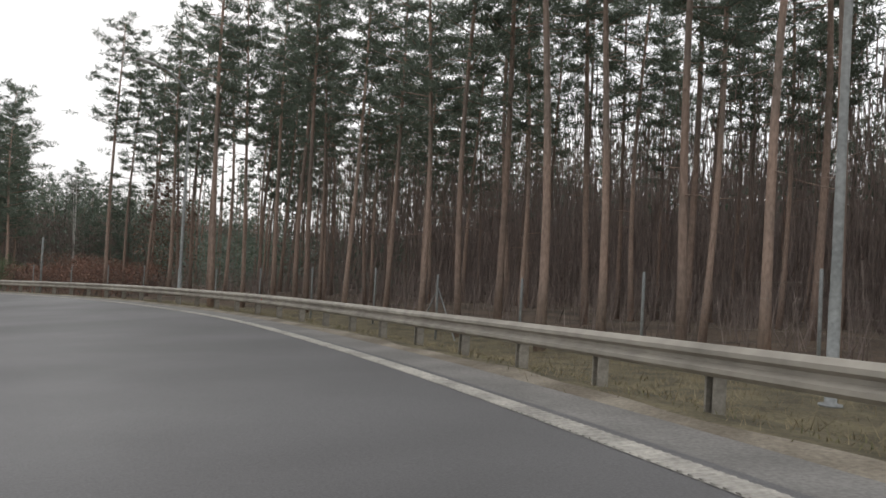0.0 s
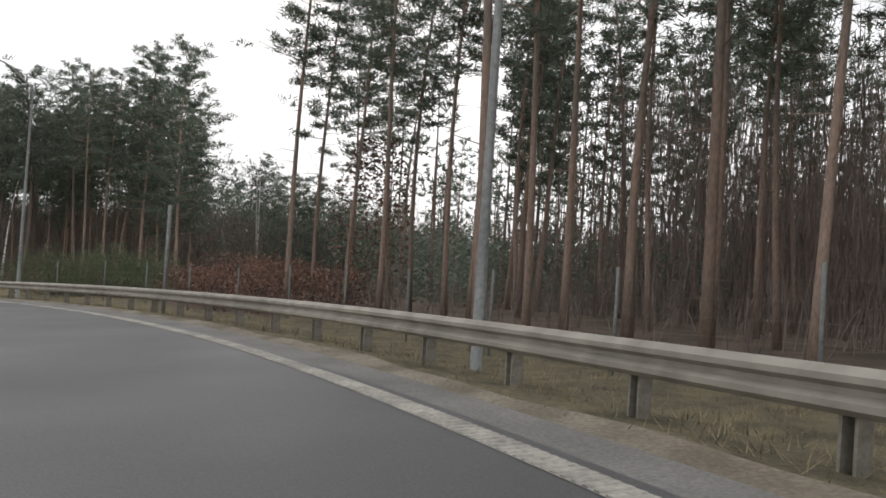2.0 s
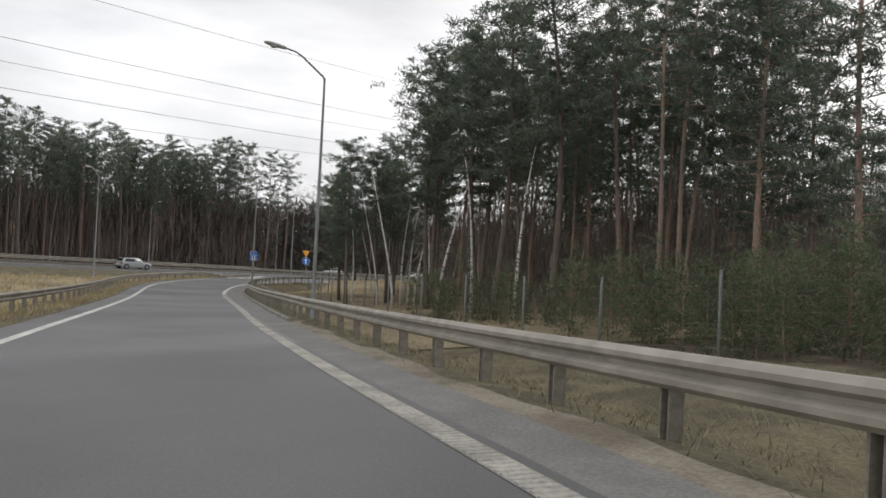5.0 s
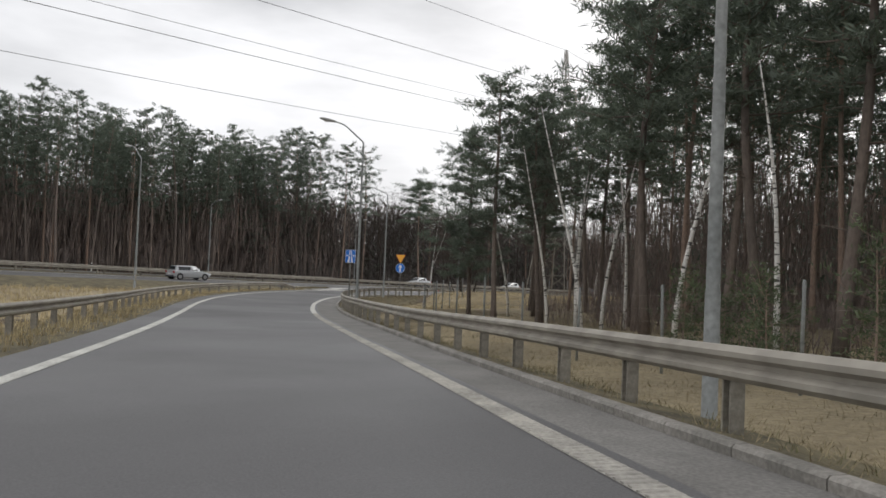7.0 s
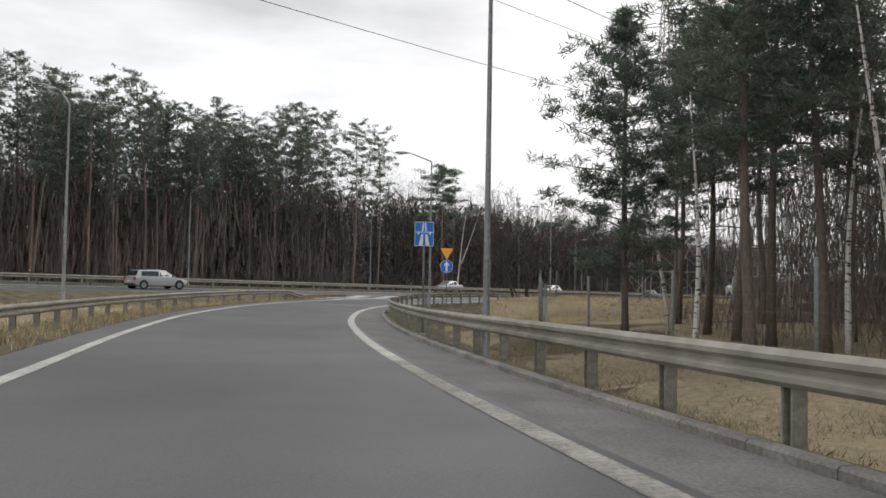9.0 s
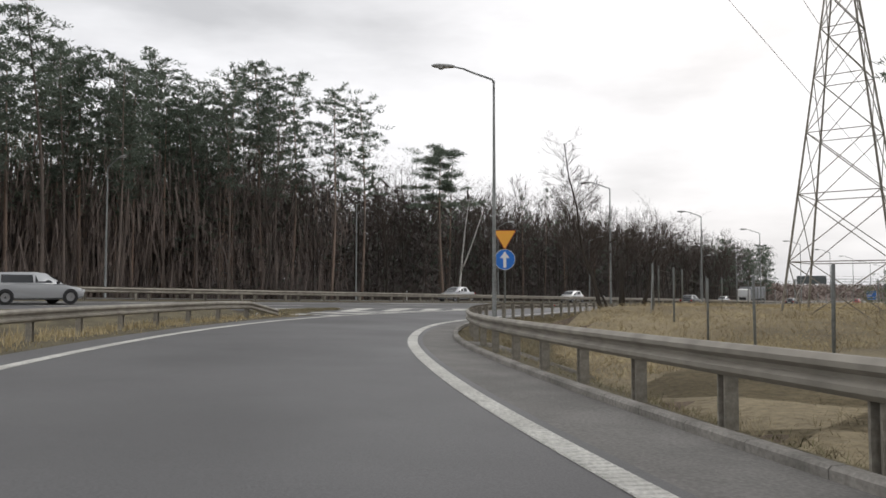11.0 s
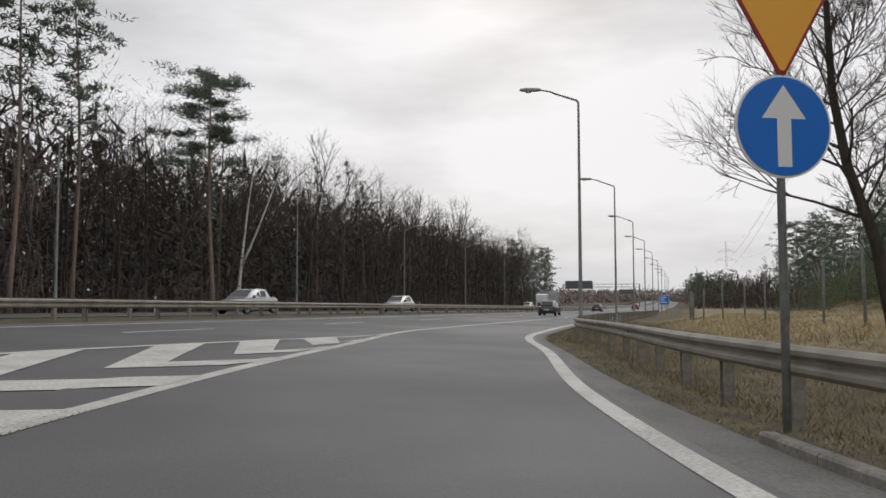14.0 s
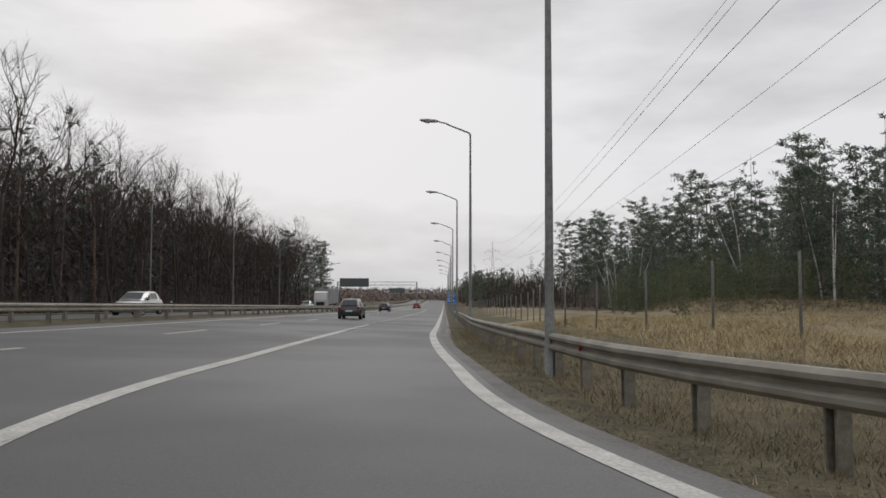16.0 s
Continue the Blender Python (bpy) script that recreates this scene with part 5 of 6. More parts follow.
# woods right of the motorway
scatter(FAR_EDGE, 10, 28, mband(200, 262, -84, -62), 3.6, (0.68, 0.92))
scatter(FAR_EDGE, 17, 16, mband(258, 345, -86, -64), 4.0, (0.78, 1.05))
scatter(FAR_EDGE, 18, 16, mband(322, 420, -109, -96), 3.5, (0.42, 0.62))
scatter(BIRCH, 101, 8, mband(200, 290, -86, -80), 4.0, (0.6, 0.8))
forest_mass("distant_wood", "dark wood behind the field", 29, 280, mband(205, 520, -76, -10), (16, 22), 0.15, 2.8, 0.1)
screen("thicket", "dark needle boughs of the wood behind the field", 43, 40000, mband(204, 420, -78, -40), (0.5, 14), (0.5, 1.0), 0.2, NEEDLE, 0.35)
screen("thicket", "dark boughs low at the edge of the wood behind the field", 62, 26000, mband(202, 310, -80, -64), (0, 9.5), (0.5, 1.0), 0.15, NEEDLE, 0.35)
screen("thicket", "brown stems of the wood behind the field", 44, 14000, mband(204, 420, -80, -45), (0, 6), (1.0, 3.0), 0.11, BRUSH, 0.85)
forest_mass("distant_wood", "far grey wood along the motorway", 30, 190, mband(330, 760, -108, -78), (9, 14), 0.25, 2.0, 0.5)
screen("thicket", "grey twigs of the far wood along the motorway", 45, 9000, mband(330, 700, -106, -78), (0, 8), (1.5, 4.0), 0.2, TWIG, 0.8)
forest_mass("distant_wood", "far grey wood closing the view", 32, 170, mband(760, 900, -330, 120), (10, 15), 0.1, 5.0, 0.2)
screen("thicket", "dark far wood closing the view along the motorway", 66, 14000, mband(760, 860, -330, 150), (0, 10), (2.0, 4.0), 0.9, BRUSH, 0.5)
screen("thicket", "dark far wood beside the falling motorway", 67, 9000, mband(352, 760, -250, -158), (0, 7), (1.5, 3.0), 0.6, BRUSH, 0.5)
forest_mass("distant_wood", "far wood beyond the motorway bend", 33, 90, mband(-200, 40, -330, -150), (18, 23), 0.4, 3.0)


def roadside_tree(seed, x, y, leader, rad, limbs, label, start=0.3, reach=2.1, cut=None, turn=38.7):
    """A leafless tree that has grown along a bent leader, its limbs spreading wide and ending in fine twigs."""
    r = random.Random(seed)
    t = thing("bare_tree", label, "tree", "leafless roadside trees", m=pose(x, y, gz(x, y) - 0.15, 0, 0, turn))
    pts = [Vector(p) for p in leader]
    n = len(pts) - 1
    trunk = Shape().tube(pts, [rad * (1.35 if i == 0 else 1.0) * (1 - 0.86 * i / n) for i in range(n + 1)] if cut is None else [rad * (1.3 if i == 0 else 1.0 - 0.12 * i / n) for i in range(n + 1)], 8)
    twigs = Shape()
    for k in range(limbs):
        f = start + (1 - start) * ((k + r.random()) / limbs)
        p = along(pts, f)
        a = k * 2.4 + r.uniform(-0.5, 0.5)
        l = reach * (1.1 - 0.7 * f) * r.uniform(0.5, 1.1)
        d = Vector((math.cos(a), math.sin(a), r.uniform(0.35, 1.1))).normalized()
        grow(twigs, p, d, l, rad * 0.22 * (1.3 - f), 4 if f < 0.8 else 3, r, 0.10, 0.62, 4, 0.64, 0.004, 4)
    part("trunk", trunk, BARK_DARK, t, smooth=True)
    part("crown", twigs, TWIG, t)
    return t


roadside_tree(431, -121.07, 118.76, [(0, 0, 0), (-0.25, 0.05, 1.2), (-0.55, 0, 2.4), (-1.0, 0.05, 3.6), (-1.2, 0.1, 4.8), (-1.35, 0, 6.2), (-1.75, 0.1, 7.8), (-2.0, 0, 9.6)], 0.13, 40, "leafless roadside tree with a dark leaning trunk and wide fine twigs")
roadside_tree(434, -120.75, 119.0, [(0, 0, 0), (-0.35, 0.1, 1.0), (-0.75, 0.1, 1.9), (-1.0, 0.2, 3.0)], 0.08, 5, "thin leafless stem leaning beside a larger trunk", 0.5, 1.6)
roadside_tree(432, -120.15, 119.1, [(0, 0, 0), (0.03, 0, 1.0), (-0.02, 0, 2.0), (0.0, 0, 2.75)], 0.15, 6, "stump of a leafless tree with thin shoots from its cut top", 0.7, 2.4, True)
roadside_tree(433, -119.9, 120.8, [(0, 0, 0), (0.25, 0, 0.9), (0.45, 0.1, 1.8), (0.5, 0, 2.5), (0.85, 0, 3.3), (1.0, 0.1, 4.6)], 0.11, 10, "small leafless roadside tree with crooked limbs", 0.45, 2.6)
scatter(YOUNG, 14, 12, mband(150, 230, -100, -88), 3.0, (0.5, 0.9))
scatter(YOUNG, 15, 50, mband(196, 256, -92, -82), 1.7, (0.8, 1.6))


# a low mound of earth behind the fence
sh = Shape()
for i in range(25):
    for j in range(13):
        v, w = -96 + 22 * j / 12, 190 + 34 * i / 24
        p = mw(v, w)
        k = max(0.0, 1 - ((w - 207) / 16) ** 2 - ((v + 85) / 10.5) ** 2)
        sh.v.append(Vector((p.x, p.y, gz(p.x, p.y) - 0.15 + 1.5 * k ** 0.8 + 0.12 * math.sin(i * 1.3 + j * 0.9) * k)))
for i in range(24):
    for j in range(12):
        a = i * 13 + j
        sh.f.append((a, a + 1, a + 14, a + 13)), sh.m.append(0)
solid("earth_mound", sh, GROUND, "low mound of earth grown over with dry grass", "mound", "structure")
for i, (v, w, k) in enumerate(((-90, 212, 1.0), (-88, 214, 1.2), (-91, 216, 1.1), (-86, 215, 1.3), (-92, 208, 0.9), (-83, 213, 1.3), (-80, 209, 1.4), (-89, 219, 1.2), (-87, 204, 1.0), (-84, 203, 1.2), (-82, 206, 1.1), (-88, 208, 0.9), (-85, 210, 1.3), (-81, 201, 1.2), (-79, 204, 1.3), (-86, 200, 0.8))):
    p = mw(v, w)
    YOUNG.plant(p.x, p.y, k, i * 77, i % 3, gz(p.x, p.y) + 0.6)

OAK = Kind([lambda: leafy_shrub(761, 9.5, 2.6, 2200, OAK_LEAF, "oak_tree", "small oak still holding dark brown leaves", 0.12, "tree")])
OAK_LEAF = material("dry_oak_leaves", (0.20, 0.125, 0.09), 0.8, var=(0.13, 0.085, 0.065), scale=0.8, fine=4, bump=0, rand=0.3, island=True)
OAK.plant(-24.5, 68.0, 1.1, 0, 0)


# ---- kerb of the slip road ----
kerb = thing("kerb", "grey concrete kerb stones, dirty along the joints", "kerb", kind="structure")
k0, k1 = S(-60, 64), S(-124.1, 112.3)
n_ = int((k1 - k0) / 1.0)
for i in range(n_):
    a, b = k0 + i, k0 + i + 0.985
    sh = Shape()
    row = []
    for s in (a, b):
        o = shoulder(s)
        row.append([RAMP.at(s, o + lat, dz) for lat, dz in ((0.0, -0.1), (0.0, 0.085), (0.025, 0.11), (0.15, 0.11), (0.15, -0.1))])
    sh.add(row[0] + row[1], [(0, 1, 6, 5), (1, 2, 7, 6), (2, 3, 8, 7), (3, 4, 9, 8), (4, 3, 2, 1, 0), (5, 6, 7, 8, 9)])
    part("kerb_stone", sh, CONCRETE, kerb)
# drain chutes through the kerb
for x, y in ((-97.5, 86.2), (-113.2, 97.6)):
    s = S(x, y)
    sh = Shape()
    o = shoulder(s)
    pts = []
    for lat in (o + 0.17, o + 0.8, 2.2, 4.2):
        dz = float(np.interp(lat, [o - 0.02, o + 0.5, 2.2, 4.2], [-0.03, 0.02, -0.10, -0.75])) + 0.015
        for ds, h in ((-0.42, -0.03), (-0.36, 0.07), (-0.28, 0.02), (0.28, 0.02), (0.36, 0.07), (0.42, -0.03)):
            pts.append(RAMP.at(s + ds - 0.45 * (lat - o), lat, dz + h))
    sh.add(pts, [(i * 6 + j, i * 6 + j + 1, i * 6 + j + 7, i * 6 + j + 6) for i in range(3) for j in range(5)])
    solid("drain_chute", sh, CONCRETE, "concrete drain chute running down from the kerb", "drain")


# ---- game fence ----
FENCE_POST = Shape().lathe([(0.045, -0.4), (0.045, 2.35), (0.03, 2.38)], 8).mesh("post", POLE, True)


def fence(label, pts, step=5.5, braced=(), tall=1.0):
    f = thing("wire_fence", label, "fence")
    way = Way([(x, y, 0, 0, 0, 0) for x, y in pts])
    n = int(way.s[-1] / step)
    places = []
    for i in range(n + 1):
        x, y = way.cols(i * step)[:2]
        places.append(Vector((x, y, gz(x, y))))
        part("post", FENCE_POST, POLE, f, m=pose(x, y, gz(x, y), 0.6 * math.sin(i * 2.1), 0.8 * math.sin(i * 3.7), 0) @ Matrix.Diagonal((1, 1, tall, 1)))
    for i in braced:
        p, q = places[i], places[min(i + 1, n)]
        d = (q - p).normalized()
        for sgn in (-1, 1):
            part("brace", Shape().tube([p + Vector((0, 0, 1.9 * tall)), p + d * sgn * 1.5 + Vector((0, 0, -0.1))], [0.025, 0.025], 6), POLE, f)
    for h in (0.15, 0.45, 0.75, 1.05, 1.4, 1.75, 2.1):
        part("wire", Shape().tube([p + Vector((0, 0, h * tall)) for p in places], [0.0022] * len(places), 3, False), POST_STEEL, f)
    return f


fence("tall wire game fence on thin grey steel posts", [(15, -8), (9.5, 15), (1.8, 27), (-3.6, 35.2), (-6.5, 38.4), (-13.7, 46.2), (-19.3, 52.1), (-25.6, 57.6), (-34.9, 63.6), (-40.5, 66.8), (-50.0, 70.3), (-56.1, 73.1), (-66.0, 77.3), (-76.0, 82.0), (-85.7, 87.1), (-93.3, 91.4), (-97.7, 94.1)], 5.2, (8,), 1.08)
fence("wire game fence round the end of the wood", [(-97.7, 94.1), (-104.5, 102.0), (-112.0, 111.0), (-118.7, 119.6), (-122.2, 134.0), (-125.6, 149.0)] + [tuple(mw(-107.2, w).xy) for w in (176, 200, 240, 330)], 5.2, (0, 6), 1.0)


# ---- power line ----
def pylon(x, y, z, yaw, h=27.5, name="power_pylon"):
    t = thing(name, "grey lattice steel power pylon", "pylon", m=pose(x, y, z, 0, 0, yaw))
    half = lambda q: 2.6 - (2.6 - 0.6) * min(q / 0.62, 1) if q < 0.62 else 0.6 - 0.48 * (q - 0.62) / 0.38
    levels = [0, 0.13, 0.25, 0.36, 0.46, 0.55, 0.62, 0.69, 0.76, 0.83, 0.9, 1.0]
    for sx, sy in ((-1, -1), (1, -1), (1, 1), (-1, 1)):
        part("leg", Shape().tube([(sx * half(q), sy * half(q), h * q) for q in levels], [0.07 - 0.03 * q for q in levels], 4), POST_STEEL, t)
    br = Shape()
    for a, b in zip(levels, levels[1:]):
        for k in range(4):
            c = [(-1, -1), (1, -1), (1, 1), (-1, 1)]
            p, q = c[k], c[(k + 1) % 4]
            for u, v in ((p, q), (q, p)):
                br.tube([(u[0] * half(a), u[1] * half(a), h * a), (v[0] * half(b), v[1] * half(b), h * b)], [0.028, 0.028], 3, False)
            br.tube([(p[0] * half(b), p[1] * half(b), h * b), (q[0] * half(b), q[1] * half(b), h * b)], [0.028, 0.028], 3, False)
    part("lattice", br, POST_STEEL, t)
    for q, l in ((0.69, 5.5), (0.83, 4.2)):
        for sg in (-1, 1):
            arm = Shape()
            z0 = h * q
            for dy in (-0.5, 0.5):
                arm.tube([(sg * 0.6, dy, z0), (sg * l, 0, z0 + 0.25)], [0.05, 0.04], 3, False)
                arm.tube([(sg * 0.6, dy, z0 + 1.6), (sg * l, 0, z0 + 0.3)], [0.045, 0.035], 3, False)
            for f in (0.35, 0.6, 0.8):
                arm.tube([(sg * (0.6 + (l - 0.6) * f), -0.5 * (1 - f), z0 + 0.2 * f), (sg * (0.6 + (l - 0.6) * f), 0.5 * (1 - f), z0 + 1.6 - 1.3 * f)], [0.03, 0.03], 3, False)
            a_ = part("cross_arm", arm, POST_STEEL, t)
            part("insulator", Shape().lathe([(0.04, 0), (0.11, -0.25), (0.05, -0.4), (0.11, -0.65), (0.05, -0.8), (0.11, -1.05), (0.03, -1.3)], 8, centre=(sg * l, 0, z0 + 0.2)), POLE, a_)
    return t


PYL = [(-163.0, 590.0, -5.0), (-110.5, 124.0, -0.6), (-80.0, -138.0, 3.0)]
TALLNESS = [37.0, 27.5, 27.5]
for i, (x, y, z) in enumerate(PYL):
    pylon(x, y, z, 5, TALLNESS[i])
WIRE_MAT = plain("conductor", (0.2, 0.2, 0.21), 0.6, 0.3)
r5 = (math.cos(radians(5)), math.sin(radians(5)))
for (a, ha), (b, hb) in zip(zip(PYL, TALLNESS), zip(PYL[1:], TALLNESS[1:])):
    for q, l in ((0.69, 5.5), (0.83, 4.2), (1.0, 0.0)):
        for sg in ((-1, 1) if l else (0,)):
            pts = []
            for i in range(25):
                f = i / 24
                sag = (9.0 if a[1] > 400 else 5.0) * 4 * f * (1 - f)
                pts.append((a[0] + (b[0] - a[0]) * f + sg * l * r5[0], a[1] + (b[1] - a[1]) * f + sg * l * r5[1], a[2] + (b[2] - a[2]) * f + (ha + (hb - ha) * f) * q - (1.1 if l else 0) - sag))
            solid("power_cable", Shape().tube(pts, [0.019] * 25, 6, False), WIRE_MAT, "thin dark overhead power cable", "cable")


# ---- vehicles, standing where the traffic passes ----
GLASS = plain("car_glass", (0.02, 0.023, 0.026), 0.08, 0.0, 0.6)
RUBBER = plain("tyre_rubber", (0.02, 0.02, 0.02), 0.85)
RIM = plain("wheel_rim", (0.45, 0.45, 0.46), 0.35, 0.8)
RED_LENS = plain("tail_lamp_red", (0.35, 0.01, 0.01), 0.25)
CLEAR_LENS = plain("head_lamp_clear", (0.75, 0.76, 0.78), 0.15)
PLATE = plain("plate_white", (0.7, 0.7, 0.68), 0.5)
TRIM = plain("black_trim", (0.025, 0.025, 0.027), 0.6)


def loft(rows, mat=0):
    """Skin over cross-sections, each a list of points, closed at the ends."""
    sh = Shape()
    k = len(rows[0])
    for r in rows:
        sh.v.extend([Vector(p) for p in r])
    for i in range(len(rows) - 1):
        for j in range(k):
            a, b = i * k + j, i * k + (j + 1) % k
            sh.f.append((a, b, b + k, a + k)), sh.m.append(mat)
    sh.f.append(tuple(reversed(range(k)))), sh.m.append(mat)
    sh.f.append(tuple(range((len(rows) - 1) * k, len(rows) * k))), sh.m.append(mat)
    return sh


def body_section(y, w, z0, z1):
    """One rounded lower-body section across the car at y."""
    return [(-w * 0.86, y, z0), (-w * 0.98, y, z0 + 0.08), (-w, y, z0 + (z1 - z0) * 0.55), (-w * 0.93, y, z1 - 0.05), (-w * 0.80, y, z1),
            (w * 0.80, y, z1), (w * 0.93, y, z1 - 0.05), (w, y, z0 + (z1 - z0) * 0.55), (w * 0.98, y, z0 + 0.08), (w * 0.86, y, z0)]


def cabin_section(y, w0, w1, z0, z1):
    return [(-w0, y, z0), (-w1 * 1.02, y, z1 - 0.07), (-w1 * 0.9, y, z1), (w1 * 0.9, y, z1), (w1 * 1.02, y, z1 - 0.07), (w0, y, z0)]


def car(name, label, paint, x, y, z, yaw, ln=4.2, wd=0.87, ht=1.48, hatch=True, estate=False):
    """A car whose nose points along +y before it is turned."""
    t = thing(name, label, "car", "cars on the motorway", m=pose(x, y, z, 0, 0, yaw))
    h = ln / 2
    rows = [(-h, 0.80, 0.45, 0.72), (-h + 0.06, 0.93, 0.30, 0.92), (-h + 0.35, 1.0, 0.22, 0.97), (-h * 0.35, 1.0, 0.20, 0.95), (h * 0.2, 1.0, 0.20, 0.94), (h * 0.48, 1.0, 0.20, 0.92), (h - 0.45, 0.98, 0.22, 0.80), (h - 0.12, 0.90, 0.28, 0.70), (h, 0.72, 0.40, 0.60)]
    part("body", loft([body_section(a, wd * b, c, d) for a, b, c, d in rows]), paint, t, smooth=True).data.set_sharp_from_angle(angle=radians(38))
    back = -h + (0.28 if hatch or estate else 0.85)
    roof_b = -h + (0.75 if hatch else 0.45 if estate else 1.25)
    cab = part("cabin", loft([cabin_section(back, wd * 0.82, wd * 0.70, 0.93, 1.06), cabin_section(roof_b, wd * 0.86, wd * 0.70, 0.94, ht - 0.03), cabin_section(-0.1, wd * 0.87, wd * 0.72, 0.94, ht),
                              cabin_section(h * 0.18, wd * 0.87, wd * 0.70, 0.93, ht - 0.06), cabin_section(h * 0.52, wd * 0.84, wd * 0.66, 0.92, 0.98)]), paint, t, smooth=True)
    cab.data.set_sharp_from_angle(angle=radians(40))
    # panes a little proud of the cabin
    for sg in (-1, 1):
        for y0, y1 in ((roof_b + 0.12, -0.25), (-0.17, h * 0.30)):
            zt0, zt1 = ht - 0.13, (ht - 0.13 if y1 < 0 else ht - 0.30)
            q = [(sg * (wd * 0.865 + 0.004), y0, 0.99), (sg * (wd * 0.865 + 0.004), y1, 0.99), (sg * (wd * 0.755 + 0.006), y1 - (0.28 if y1 > 0 else 0), zt1), (sg * (wd * 0.745 + 0.006), y0 + 0.05, zt0)]
            part("side_window", Shape().add(q, [(0, 1, 2, 3)]), GLASS, cab)
    part("windscreen", Shape().add([(-wd * 0.74, h * 0.52 - 0.06, 1.0), (wd * 0.74, h * 0.52 - 0.06, 1.0), (wd * 0.62, h * 0.18 + 0.06, ht - 0.09), (-wd * 0.62, h * 0.18 + 0.06, ht - 0.09)], [(0, 1, 2, 3)]), GLASS, cab, m=pose(0, 0.02, 0.015))
    part("rear_window", Shape().add([(-wd * 0.66, back, 1.04), (wd * 0.66, back, 1.04), (wd * 0.60, roof_b - 0.05, ht - 0.12), (-wd * 0.60, roof_b - 0.05, ht - 0.12)], [(3, 2, 1, 0)]), GLASS, cab, m=pose(0, -0.035, 0.02))
    for sx in (-1, 1):
        for wy in (-h + 0.72, h - 0.82):
            whl = part("wheel", Shape().lathe([(0.20, -0.10), (0.30, -0.10), (0.315, -0.07), (0.315, 0.07), (0.30, 0.10), (0.20, 0.10)], 20, axis="x", centre=(sx * (wd - 0.09), wy, 0.315)), RUBBER, t)
            part("rim", Shape().lathe([(0.06, 0.085 * sx), (0.205, 0.10 * sx), (0.205, 0.112 * sx), (0.05, 0.10 * sx)], 14, axis="x", centre=(sx * (wd - 0.09), wy, 0.315)), RIM, whl)
            part("wheel_arch", Shape().lathe([(0.355, -0.02), (0.375, 0.012), (0.35, 0.012)], 20, axis="x", centre=(sx * (wd - 0.005), wy, 0.33)), TRIM, t)
        part("tail_lamp", Shape().box((sx * wd * 0.80, -h + 0.06, 0.80), (0.24, 0.10, 0.20)), RED_LENS, t, "red tail lamp")
        part("head_lamp", Shape().box((sx * wd * 0.72, h - 0.13, 0.60), (0.30, 0.14, 0.13)), CLEAR_LENS, t, "clear head lamp")
        part("door_mirror", Shape().box((sx * (wd + 0.06), h * 0.36, 0.99), (0.14, 0.10, 0.12)), TRIM, t)
    part("number_plate", Shape().box((0, -h - 0.005, 0.62), (0.52, 0.02, 0.11)), PLATE, t, "white number plate")
    part("bumper", Shape().box((0, -h + 0.05, 0.36), (wd * 1.7, 0.12, 0.14)), TRIM, t)
    return t


def paint(name, c):
    return plain(name, c, 0.3, 0.3, 0.5, 0.6)


def lane_car(label, mat, v, w, back=False, **kw):
    p = mw(v, w, 0.012)
    return car("car", label, mat, p.x, p.y, p.z, 7.5 + (180 if back else 0), **kw)


lane_car("small dark grey hatchback driving on the motorway", paint("grey_paint", (0.06, 0.065, 0.072)), -120.9, 196.0, ln=3.9, wd=0.85, ht=1.5)
lane_car("dark blue hatchback further along the motorway", paint("blue_paint", (0.035, 0.04, 0.055)), -124.0, 268.0, ln=4.3)
lane_car("red car far along the motorway", paint("red_paint", (0.42, 0.03, 0.02)), -120.8, 330.0, ln=4.3)
lane_car("silver car on the motorway before the gore", paint("silver_paint", (0.42, 0.43, 0.44)), -124.0, 113.0, ln=4.5, estate=True, hatch=False)
lane_car("silver car on the opposite carriageway", paint("silver_paint", (0.50, 0.51, 0.52)), -133.0, 160.0, True, ln=4.5, hatch=False)
lane_car("white car on the opposite carriageway", paint("white_paint", (0.66, 0.66, 0.65)), -133.2, 186.0, True, ln=4.4)
lane_car("pale grey car far off on the opposite carriageway", paint("silver_paint", (0.5, 0.51, 0.52)), -136.2, 262.0, True, ln=4.5, hatch=False)


